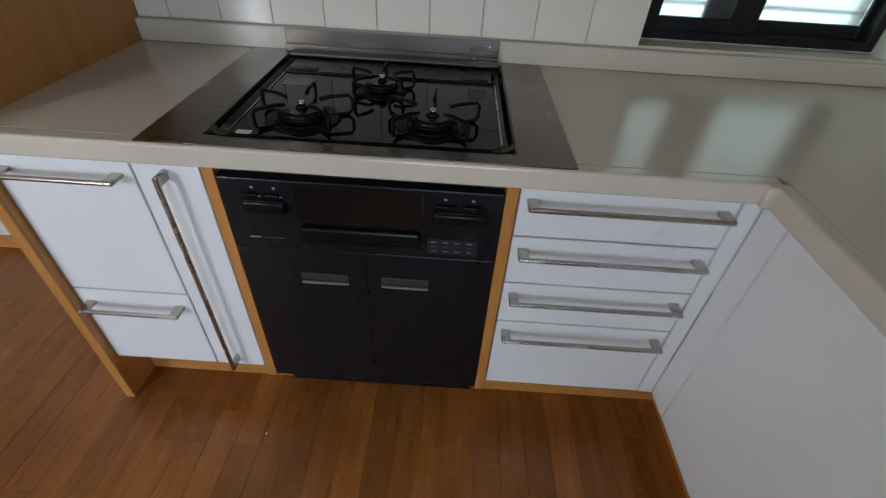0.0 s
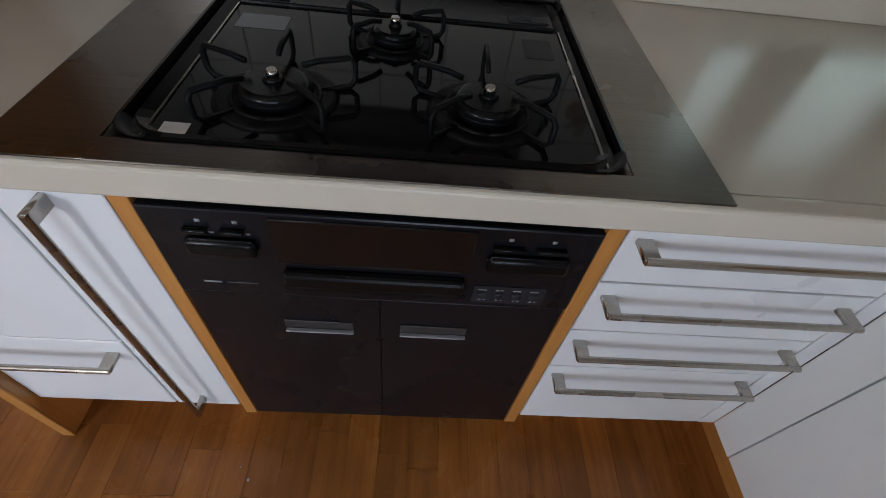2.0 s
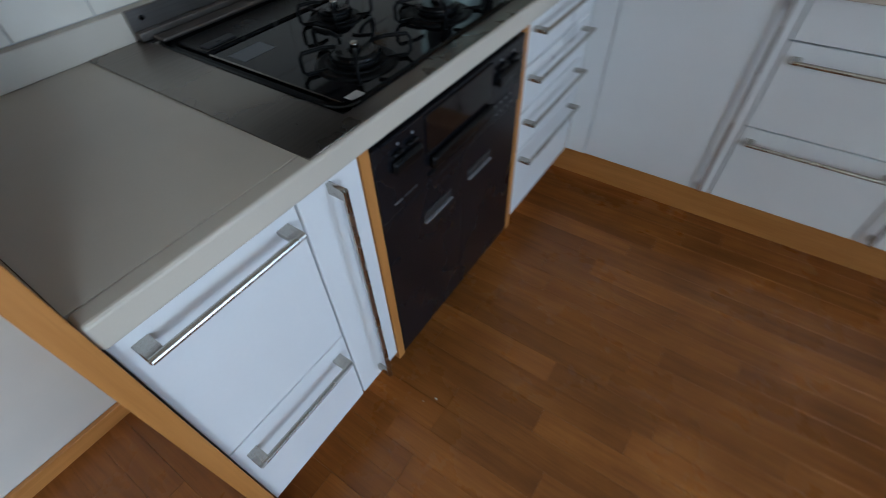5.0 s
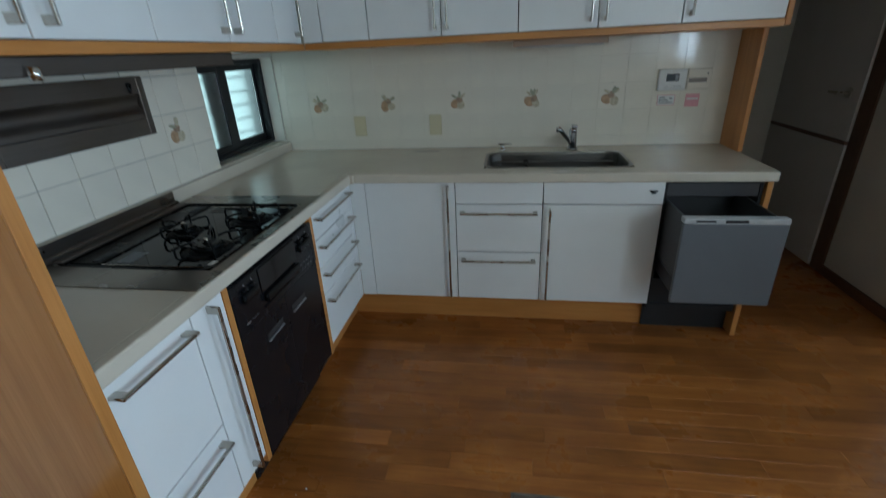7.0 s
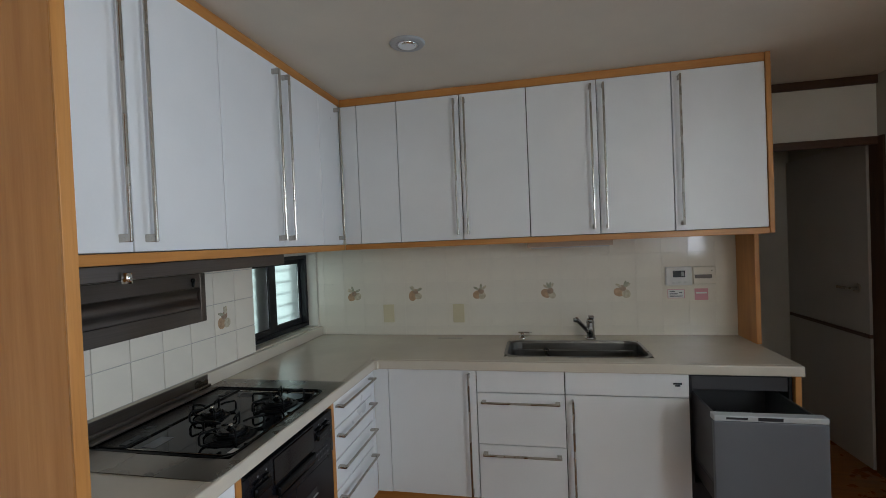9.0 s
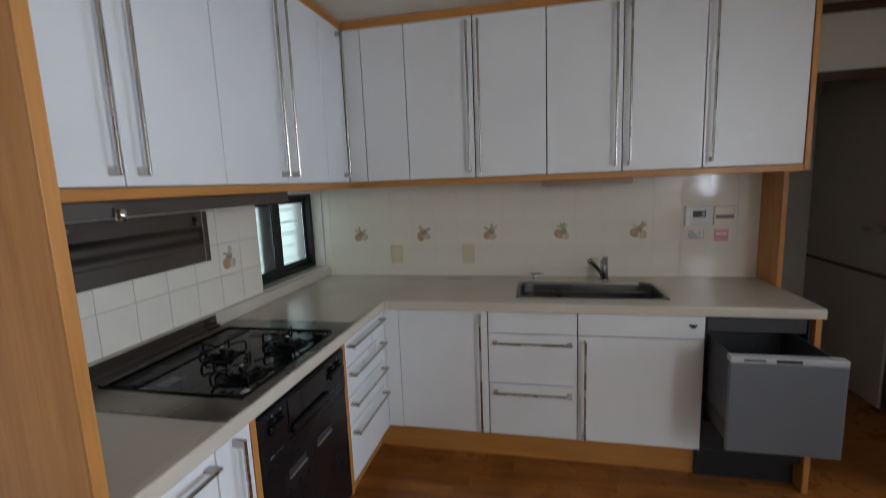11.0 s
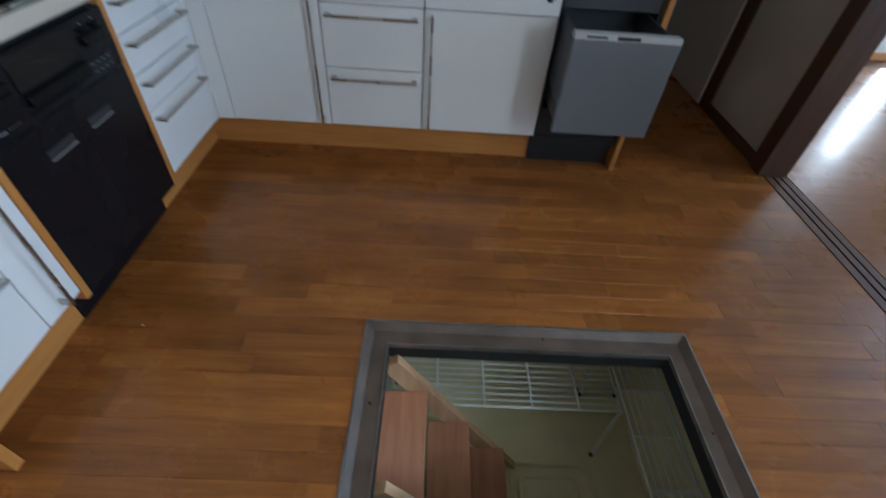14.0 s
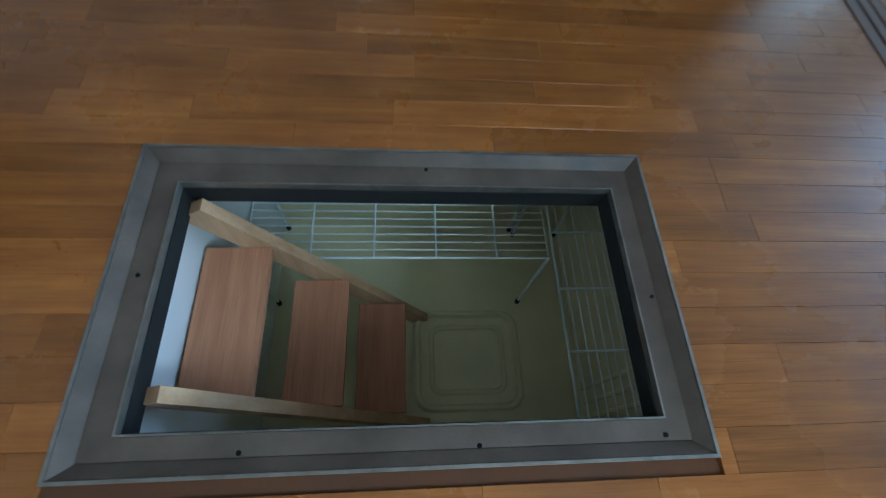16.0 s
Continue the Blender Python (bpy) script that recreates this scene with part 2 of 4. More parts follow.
def tube(bm, pts, r, seg=8):
    """A bent rod swept through the points, as one welded skin."""
    pts = [Vector(p) for p in pts]
    rings, up = [], None
    for k, p in enumerate(pts):
        d = (pts[min(k + 1, len(pts) - 1)] - pts[max(k - 1, 0)]).normalized()
        if up is None:
            up = d.orthogonal().normalized()
        u = (up - d * up.dot(d)).normalized()
        up, w = u, d.cross(u)
        rings.append([bm.verts.new(p + (u * math.cos(2 * math.pi * q / seg) + w * math.sin(2 * math.pi * q / seg)) * r) for q in range(seg)])
    for a, b in zip(rings, rings[1:]):
        for q in range(seg):
            bm.faces.new((a[q], a[(q + 1) % seg], b[(q + 1) % seg], b[q]))
    bm.faces.new(rings[0])
    bm.faces.new(rings[-1])


def box(*a, bev=0.0, seg=2):
    bm = bmesh.new()
    bx(bm, *a, bev=bev, seg=seg)
    return bm


def part(name, bm, material, parent=None, label="", smooth=True):
    me = bpy.data.meshes.new(name)
    bmesh.ops.recalc_face_normals(bm, faces=bm.faces)
    bm.to_mesh(me)
    bm.free()
    me.materials.append(material)
    ob = new(name, me)
    if smooth:
        for f in me.polygons:
            f.use_smooth = len(f.vertices) == 4 and f.area < 0.0004
    if parent:
        ob.parent = parent
        ob.matrix_parent_inverse = parent.matrix_basis.inverted()
    if label:
        ob["label"] = label
    return ob


def thing(name, loc, label, category, group="", kind=""):
    ob = new(name)
    ob.empty_display_size = 0.1
    ob.matrix_basis = Matrix.Translation(loc)
    return tagged(ob, label, category, group, kind)


def wall(name, bm, material, label):
    return tagged(part(name, bm, material), label, "wall", kind="structure")


def handle(parent, a, b, out, wide=0.022, gap=0.034):
    """Bow handle: a round bar on two flat posts, which stands off the face by gap along out."""
    a, b, o = Vector(a), Vector(b), Vector(out)
    bm = bmesh.new()
    d = (b - a).normalized()
    side = o.cross(d)
    for p, s in ((a, 1), (b, -1)):
        c = p + o * (gap / 2)
        ext = [abs(o[i]) * (gap / 2 + 0.002) + abs(d[i]) * 0.011 + abs(side[i]) * 0.0045 for i in range(3)]
        c = c + d * (s * 0.009)
        bx(bm, c[0] - ext[0], c[0] + ext[0], c[1] - ext[1], c[1] + ext[1], c[2] - ext[2], c[2] + ext[2], 0.0012, 1)
    cyl(bm, a + o * gap, b + o * gap, 0.0056, 14)
    part("handle", bm, M_NICKEL, parent, "satin nickel bow handle")


def front(cab, name, axis, lo, hi, z0, z1, at, label=""):
    """A door or drawer front 20 mm thick. axis 'y': face on x = at; axis 'x': face on y = at."""
    g = 0.0023
    if axis == "y":
        bm = box(at - 0.02, at, lo + g, hi - g, z0 + g, z1 - g, bev=0.0015, seg=1)
    else:
        bm = box(lo + g, hi - g, at, at + 0.02, z0 + g, z1 - g, bev=0.0015, seg=1)
    return part(name, bm, M_WHITE, cab, label)


def carcass(cab, x0, x1, y0, y1, z0, z1):
    bm = box(x0 + 0.0005, x1 - 0.0005, y0 + 0.0005, y1 - 0.0005, z0, z1)
    return part("body", bm, M_CARCASS, cab)



def grid_slab(xs, ys, solid, z0, z1):
    """One welded slab over the cells of a grid for which solid(x, y) holds."""
    bm = bmesh.new()
    cells = {(i, j) for i in range(len(xs) - 1) for j in range(len(ys) - 1) if solid((xs[i] + xs[i + 1]) / 2, (ys[j] + ys[j + 1]) / 2)}
    made = {}

    def v(i, j, z):
        if (i, j, z) not in made:
            made[i, j, z] = bm.verts.new((xs[i], ys[j], z))
        return made[i, j, z]
    for i, j in cells:
        for z in (z0, z1):
            bm.faces.new((v(i, j, z), v(i + 1, j, z), v(i + 1, j + 1, z), v(i, j + 1, z)))
        for n, a, b in (((i - 1, j), (i, j), (i, j + 1)), ((i + 1, j), (i + 1, j), (i + 1, j + 1)), ((i, j - 1), (i, j), (i + 1, j)), ((i, j + 1), (i, j + 1), (i + 1, j + 1))):
            if n not in cells:
                bm.faces.new((v(*a, z0), v(*b, z0), v(*b, z1), v(*a, z1)))
    return bm


def rim_ring(bm, cx, cy, hx, hy, r, wide, z0, z1):
    """A raised rounded-square ring."""
    rings = []
    for d, z in ((0, z0), (wide * 0.3, z1), (wide * 0.7, z1), (wide, z0)):
        out = []
        rr = max(r - d, 0.01)
        for sx, sy, a0 in ((1, 1, 0), (-1, 1, 90), (-1, -1, 180), (1, -1, 270)):
            for k in range(6):
                a = radians(a0 + 18 * k)
                out.append(bm.verts.new((cx + sx * (hx - d - rr) + rr * math.cos(a), cy + sy * (hy - d - rr) + rr * math.sin(a), z)))
        rings.append(out)
    for p, q in zip(rings, rings[1:]):
        for i in range(len(p)):
            bm.faces.new((p[i], p[(i + 1) % len(p)], q[(i + 1) % len(p)], q[i]))


def flat_bar(bm, centre, turn, line, half_width, depth):
    """A flat bar bent in the upright plane through a centre; line holds distance and height along it."""
    ca, sa = math.cos(turn), math.sin(turn)
    rings = []
    for k, (q, z) in enumerate(line):
        q0, z0 = line[max(k - 1, 0)]
        q1, z1 = line[min(k + 1, len(line) - 1)]
        d = Vector((q1 - q0, z1 - z0)).normalized()
        ring = []
        for side, off in ((-1, -0.5), (1, -0.5), (1, 0.5), (-1, 0.5)):
            u, h = q - d.y * off * depth, z + d.x * off * depth
            ring.append(bm.verts.new((centre[0] + ca * u - sa * side * half_width, centre[1] + sa * u + ca * side * half_width, h)))
        rings.append(ring)
    for a, b in zip(rings, rings[1:]):
        for i in range(4):
            bm.faces.new((a[i], a[(i + 1) % 4], b[(i + 1) % 4], b[i]))
    bm.faces.new(rings[0])
    bm.faces.new(rings[-1])


# ---------------------------------------------------------------- setting: floor, walls, ceiling
HX0, HX1, HY0, HY1 = 0.820, 1.918, -1.652, -1.008   # hatch, outer
CEIL = 2.275
bm = bmesh.new()
for r in ((-0.7, HX0, -3.3, 1.8), (HX1, 2.84, -3.3, 2.1), (2.84, 6.3, -2.4, 2.1), (HX0, HX1, HY1, 1.8), (HX0, HX1, -3.3, HY0)):
    bx(bm, r[0], r[1], r[2], r[3], -0.12, -0.008)
floor = tagged(part("floor", bm, M_SUB), "worn reddish-brown oak strip parquet floor", "floor", kind="structure")

# kitchen window opening in the stove wall
WY0, WY1, WZ0, WZ1 = -0.105, 0.588, 0.918, 1.392
bm = bmesh.new()
bx(bm, -0.75, -0.608, -3.3, WY0, 0, CEIL)
bx(bm, -0.75, -0.608, WY0, WY1, 0, WZ0 - 0.012)
bx(bm, -0.75, -0.608, WY0, WY1, WZ1, CEIL)
bx(bm, -0.75, -0.608, WY1, 0.72, 0, CEIL)
wall_west = wall("wall_west", bm, M_WALL, "cream papered wall behind the stove counter")
wall_north = wall("wall_north", box(-0.607, 1.953, 0.608, 0.72, 0, CEIL), M_WALL, "cream wall behind the sink counter")
wall("wall_alcove", box(1.90, 2.74, 1.70, 1.80, 0, CEIL), M_WALLSHADE, "shaded cream end wall of the side passage")
wall("wall_passage", box(1.853, 1.953, 0.721, 1.699, 0, CEIL), M_WALLSHADE, "cream wall beside the side passage")
wall("wall_header", box(1.954, 2.739, 0.80, 0.90, 1.931, CEIL), M_WALL, "cream wall above the passage opening")
EY0, EY1, EZ0, EZ1 = -3.09, -2.42, 1.14, 2.12
bm = bmesh.new()
bx(bm, 2.74, 2.84, 0.04, 1.80, 0, CEIL)
bx(bm, 2.74, 2.84, -3.3, EY0, 0, CEIL)
bx(bm, 2.74, 2.84, EY0, EY1, 0, EZ0)
bx(bm, 2.74, 2.84, EY0, EY1, EZ1, CEIL)
bx(bm, 2.74, 2.84, EY1, -2.2, 0, CEIL)
bx(bm, 2.74, 2.84, -2.2, 0.04, 1.96, CEIL)
wall_east = wall("wall_east", bm, M_WALLSHADE, "cream wall with a wide sliding-door opening")
wall("wall_south", box(-0.607, 2.739, -3.3, -3.1, 0, CEIL), M_WALL, "plain cream wall behind the room")
wall("wall_next_south", box(2.841, 6.05, -2.4, -2.3, 0, CEIL), M_WALL, "plain pale wall of the adjoining room")
bm = bmesh.new()
bx(bm, 2.841, 4.82, 1.96, 2.1, 0, CEIL)
bx(bm, 4.82, 5.06, 1.96, 2.1, 1.02, CEIL)
bx(bm, 5.06, 6.05, 1.96, 2.1, 0, CEIL)
wall("wall_next_north", bm, M_WALL, "pale wall of the adjoining room")
bm = bmesh.new()
bx(bm, 6.05, 6.3, -2.4, -1.6, 0, CEIL)
bx(bm, 6.05, 6.3, -1.6, 1.3, 0, 0.22)
bx(bm, 6.05, 6.3, -1.6, 1.3, 2.18, CEIL)
bx(bm, 6.05, 6.3, 1.3, 2.1, 0, CEIL)
wall("wall_next_east", bm, M_WALL, "pale wall of the adjoining room with a wide window")
tagged(part("ceiling", box(-0.75, 6.3, -3.3, 2.1, CEIL, CEIL + 0.08), M_CEIL), "cream papered ceiling with a low sheen", "ceiling", kind="structure")

# two-pane window beside the sliding doors
bm = bmesh.new()
for a, b in ((EY0, EY0 + 0.03), ((EY0 + EY1) / 2 - 0.028, (EY0 + EY1) / 2 + 0.028), (EY1 - 0.03, EY1)):
    bx(bm, 2.752, 2.788, a, b, EZ0, EZ1)
for a, b in ((EZ0, EZ0 + 0.03), (EZ1 - 0.03, EZ1)):
    bx(bm, 2.753, 2.787, EY0 + 0.03, EY1 - 0.03, a, b)
tagged(part("window_2", bm, M_BLACKALU), "dark-framed two-pane window beside the sliding doors", "window", kind="structure")

# door, posts and trims in the east wall
tr = thing("trim", (2.74, 0.1, 0), "dark-stained wooden posts and rails of the doorways", "trim", kind="structure")
part("post", box(2.705, 2.86, 0.03, 0.135, 0.0, 1.99, bev=0.003), M_DARKWOOD, tr)
part("post", box(2.725, 2.739, 0.74, 0.85, 0.0, 1.93, bev=0.003), M_DARKWOOD, tr)
part("head_rail", box(2.705, 2.86, -2.2, 0.029, 1.93, 1.99, bev=0.003), M_DARKWOOD_Y, tr)
part("head_rail", box(1.955, 2.739, 0.775, 0.81, 1.885, 1.93, bev=0.003), M_DARKWOOD_X, tr)
part("cornice", box(1.955, 2.739, 0.782, 0.799, 2.225, 2.273, bev=0.003), M_DARKWOOD_X, tr)
bb = thing("baseboard", (2.72, 0.4, 0), "dark-stained wooden baseboard along the walls", "baseboard", kind="structure")
part("board", box(2.722, 2.739, 0.137, 0.738, 0.0, 0.06, bev=0.003), M_DARKWOOD_Y, bb)
part("board", box(-0.607, -0.592, -3.09, -1.53, 0.0, 0.055, bev=0.003), M_BEECH_Y, bb)
part("board", box(2.86, 6.04, 1.944, 1.959, 0.0, 0.06, bev=0.003), M_BEECH_X, bb)
d1 = thing("door_1", (2.73, 1.25, 0), "plain grey closed door with a dark groove", "door", kind="structure")
part("upper_panel", box(2.716, 2.738, 0.856, 1.695, 0.80, 1.925, bev=0.002), M_DOORGREY, d1)
part("lower_panel", box(2.716, 2.738, 0.856, 1.695, 0.01, 0.775, bev=0.002), M_DOORGREY, d1)
part("groove_strip", box(2.714, 2.737, 0.86, 1.69, 0.777, 0.798), M_DARKWOOD_Y, d1)
bm = bmesh.new()
cyl(bm, (2.716, 0.95, 1.06), (2.708, 0.95, 1.06), 0.03, 16)
cyl(bm, (2.709, 0.95, 1.06), (2.672, 0.95, 1.06), 0.009, 10)
bx(bm, 2.664, 2.678, 0.94, 1.06, 1.052, 1.068, 0.003, 1)
part("door_handle", bm, M_NICKEL, d1)

# sliding-door track let into the floor
tk = thing("door_track", (2.79, -1, 0), "brown wooden sliding-door sill with three dark grooves", "door track", kind="structure")
for a, b in ((2.738, 2.776), (2.786, 2.818), (2.826, 2.862)):
    part("sill_strip", box(a, b, -2.2, 0.029, -0.007, 0.003, bev=0.001, seg=1), M_TRACKMETAL, tk)
for a, b in ((2.776, 2.786), (2.818, 2.826), (2.862, 2.868)):
    part("groove", box(a, b, -2.2, 0.029, -0.0075, -0.004), M_RUBBER, tk)

# ---------------------------------------------------------------- kitchen window
w1 = thing("window_1", (-0.68, 0.24, WZ0), "black aluminium sliding window with frosted panes", "window", kind="structure")
bm = bmesh.new()
fx0, fx1 = -0.735, -0.675
bx(bm, fx0, fx1, WY0 - 0.0, WY0 + 0.028, WZ0, WZ1, 0.002, 1)
bx(bm, fx0, fx1, WY1 - 0.028, WY1, WZ0, WZ1, 0.002, 1)
bx(bm, fx0, fx1, WY0 + 0.028, WY1 - 0.028, WZ1 - 0.025, WZ1, 0.002, 1)
bx(bm, fx0, fx1, WY0 + 0.028, WY1 - 0.028, WZ0, WZ0 + 0.022, 0.002, 1)
part("window_frame", bm, M_BLACKALU, w1)
for y0, y1, x, sl, sr in ((WY0 + 0.028, 0.238, -0.698, 0.036, 0.075), (0.095, WY1 - 0.028, -0.722, 0.075, 0.016)):
    bm = bmesh.new()
    z0, z1 = WZ0 + 0.023, WZ1 - 0.026
    bx(bm, x - 0.011, x + 0.011, y0, y0 + sl, z0, z1, 0.002, 1)
    bx(bm, x - 0.011, x + 0.011, y1 - sr, y1, z0, z1, 0.002, 1)
    bx(bm, x - 0.011, x + 0.011, y0 + sl, y1 - sr, z0, z0 + 0.034, 0.002, 1)
    bx(bm, x - 0.011, x + 0.011, y0 + sl, y1 - sr, z1 - 0.03, z1, 0.002, 1)
    s = part("sash", bm, M_BLACKALU, w1)
    g = part("pane", box(x - 0.003, x + 0.003, y0 + sl + 0.001, y1 - sr - 0.001, z0 + 0.035, z1 - 0.031), M_FROST, s, "frosted glass pane")
    g.visible_shadow = False
bm = bmesh.new()
for k in range(7):
    bx(bm, -0.772, -0.766, WY0 - 0.1, WY1 + 0.1, 0.92 + 0.075 * k, 0.930 + 0.075 * k)
tagged(part("window_louvre", bm, M_WHITE), "white outer louvre bars behind the frosted window", "louvre", kind="structure")
tagged(part("backdrop", box(-2.05, -2.0, -2.5, 3.0, -0.5, 3.5), M_OUTSIDE), "bright hazy daylight outside the window", "backdrop", kind="structure")
# ledge: upstand behind the counter and window sill in one
bm = bmesh.new()
bx(bm, -0.606, -0.578, -1.499, 0.599, 0.8505, 0.908, 0.003)
bx(bm, -0.674, -0.6065, WY0 + 0.001, WY1 - 0.001, 0.90, 0.914, 0.002)
tagged(part("counter_upstand", bm, M_COUNTER), "cream upstand and window ledge behind the counter", "upstand", kind="structure")

# ---------------------------------------------------------------- stove leg
ep = thing("end_panel", (-0.29, -1.513, 0), "full-height beech end panel beside the stove counter", "panel")
part("panel_board", box(-0.606, 0.020, -1.526, -1.501, 0.0, CEIL - 0.001, bev=0.001, seg=1), M_PANEL, ep)
part("edge_band", box(0.0203, 0.025, -1.527, -1.500, 0.0, CEIL - 0.001, bev=0.0015), M_BEECH_Z, ep, "paler beech edge band")
ZT, ZB = 0.806, 0.168

c = thing("base_cabinet", (-0.3, -1.36, 0), "white base cabinet with a deep and a shallow drawer", "cabinet", "base cabinets")
carcass(c, -0.58, -0.021, -1.5, -1.216, ZB, ZT)
f = front(c, "drawer_front", "y", -1.5, -1.216, 0.437, ZT, 0.0)
handle(f, (0, -1.478, 0.768), (0, -1.24, 0.768), (1, 0, 0))
f = front(c, "drawer_front", "y", -1.5, -1.216, ZB, 0.437, 0.0)
handle(f, (0, -1.478, 0.392), (0, -1.24, 0.392), (1, 0, 0))

c = thing("base_cabinet", (-0.3, -1.15, 0), "narrow white pull-out cabinet with a long upright handle", "cabinet", "base cabinets")
carcass(c, -0.58, -0.021, -1.216, -1.081, ZB, ZT)
f = front(c, "door", "y", -1.216, -1.081, ZB, ZT, 0.0)
handle(f, (0, -1.151, 0.194), (0, -1.151, 0.786), (1, 0, 0))

c = thing("oven_housing", (-0.3, -0.77, 0), "beech strips framing the black built-in oven", "panel")
part("strip", box(-0.56, 0.001, -1.080, -1.056, 0.128, 0.808, bev=0.0015), M_BEECH_Z, c)
part("strip", box(-0.56, 0.001, -0.491, -0.467, 0.128, 0.808, bev=0.0015), M_BEECH_Z, c)

c = thing("base_cabinet", (-0.3, -0.25, 0), "white base cabinet with four drawers", "cabinet", "base cabinets")
carcass(c, -0.58, -0.021, -0.466, -0.041, ZB, ZT)
zs = (ZT, 0.682, 0.550, 0.421, ZB)
for k in range(4):
    f = front(c, "drawer_front", "y", -0.466, -0.041, zs[k + 1], zs[k], 0.0)
    handle(f, (0, -0.448, zs[k] - 0.034), (0, -0.062, zs[k] - 0.034), (1, 0, 0))
tagged(part("corner_filler", box(-0.02, 0.0, -0.0395, -0.0005, ZB, ZT, bev=0.001, seg=1), M_WHITE), "narrow white filler strip in the cabinet corner", "panel")
tagged(part("corner_filler", box(0.0005, 0.0765, 0.0, 0.02, ZB, ZT, bev=0.001, seg=1), M_WHITE), "narrow white filler strip in the cabinet corner", "panel")

# oven
ov = thing("built_in_oven", (-0.3, -0.77, 0.13), "black built-in gas oven and grill under the hob", "oven")
OY0, OY1 = -1.0545, -0.4925
part("body", box(-0.56, -0.022, OY0, OY1, 0.135, 0.80), M_DARKPLASTIC, ov)
cp = part("control_panel", box(-0.021, 0.004, OY0, OY1, 0.612, 0.782, bev=0.003), M_OVEN, ov)
part("grill_window", box(0.0045, 0.007, -0.905, -0.650, 0.690, 0.774, bev=0.002, seg=1), M_OVENGLASS, cp, "dark glass grill window")
bm = bmesh.new()
bx(bm, 0.0045, 0.020, -0.900, -0.655, 0.652, 0.682, 0.006)
part("grill_handle", bm, M_BLACKMETAL, cp)
part("grill_lip", box(0.0045, 0.009, -0.905, -0.650, 0.632, 0.640, bev=0.002, seg=1), M_BLACKMETAL, cp)
for y0, y1 in ((-1.012, -0.925), (-0.632, -0.522)):
    bm = bmesh.new()
    bx(bm, 0.0045, 0.017, y0, y1, 0.706, 0.736, 0.008, 3)
    part("knob_bar", bm, M_BLACKMETAL, cp)
    for k in range(2):
        w = (y1 - y0) / 2
        part("lever", box(0.0045, 0.013, y0 + k * w + 0.004, y0 + (k + 1) * w - 0.01, 0.744, 0.752, bev=0.002, seg=1), M_BLACKMETAL, cp)
        part("mark", box(0.0042, 0.0047, y0 + k * w + 0.022, y0 + k * w + 0.028, 0.760, 0.765), M_PRINT, cp)
        part("mark", box(0.0042, 0.0047, y0 + k * w + 0.033, y0 + k * w + 0.039, 0.741, 0.744), M_PRINT, cp)
part("logo_plate", box(0.0042, 0.0047, -1.016, -0.992, 0.637, 0.6405), M_PRINT, cp)
part("logo_plate", box(0.0042, 0.0046, -0.985, -0.942, 0.638, 0.6395), M_GREYPLASTIC, cp)
bt = part("button_plate", box(0.0042, 0.006, -0.640, -0.535, 0.624, 0.664, bev=0.001, seg=1), M_DARKPLASTIC, cp)
for k in range(4):
    y = -0.634 + 0.025 * k
    part("button", box(0.0062, 0.008, y, y + 0.016, 0.632, 0.650, bev=0.001, seg=1), M_DARKPLASTIC, bt)
    part("mark", box(0.0082, 0.0086, y + 0.003, y + 0.007, 0.634, 0.637), M_PRINT, bt)
    part("mark", box(0.0082, 0.0086, y + 0.010, y + 0.013, 0.634, 0.637), M_PRINT, bt)
    part("mark", box(0.0062, 0.0066, y + 0.001, y + 0.013, 0.656, 0.658), M_PRINT, bt)
for y0, y1, n in ((OY0 + 0.001, -0.7738, "left"), (-0.7732, OY1 - 0.001, "right")):
    dr = part("door", box(-0.021, 0.0, y0, y1, 0.135, 0.608, bev=0.002), M_OVEN, ov)
    a = -0.925 if n == "left" else -0.742
    part("finger_pull", box(0.0003, 0.003, a, a + 0.108, 0.520, 0.541, bev=0.001, seg=1), M_PULL, dr)
    part("pull_edge", box(0.0003, 0.008, a, a + 0.108, 0.513, 0.516, bev=0.001, seg=1), M_PRINT, dr, "dull steel edge of the finger pull")
part("kick_plate", box(-0.10, -0.08, OY0, OY1, 0.0, 0.13), M_OVEN, ov)

# toe kicks
tkk = thing("toe_kick", (0, 0, 0), "beech plinth boards under the base cabinets", "plinth", kind="structure")
part("plinth", box(-0.106, -0.086, -1.5, -1.057, 0.0, 0.166, bev=0.001, seg=1), M_BEECH_Y, tkk)
part("plinth", box(-0.106, -0.086, -0.491, 0.105, 0.0, 0.166, bev=0.001, seg=1), M_BEECH_Y, tkk)
part("plinth", box(-0.0855, 1.4985, 0.086, 0.106, 0.0, 0.166, bev=0.001, seg=1), M_BEECH_X, tkk)

# ---------------------------------------------------------------- sink leg
c = thing("base_cabinet", (0.29, 0.3, 0), "white corner base cabinet with one wide door", "cabinet", "base cabinets")
carcass(c, 0.077, 0.531, 0.021, 0.58, ZB, ZT)
f = front(c, "door", "x", 0.077, 0.531, ZB, ZT, 0.0)
handle(f, (0.497, 0, 0.192), (0.497, 0, 0.788), (0, -1, 0))

c = thing("base_cabinet", (0.74, 0.3, 0), "white base cabinet with three drawers", "cabinet", "base cabinets")
carcass(c, 0.531, 0.952, 0.021, 0.58, ZB, ZT - 0.16)
zs = (ZT, 0.695, 0.440, ZB)
for k in range(3):
    f = front(c, "drawer_front", "x", 0.531, 0.952, zs[k + 1], zs[k], 0.0)
    if k:
        handle(f, (0.557, 0, zs[k] - 0.040), (0.925, 0, zs[k] - 0.040), (0, -1, 0))

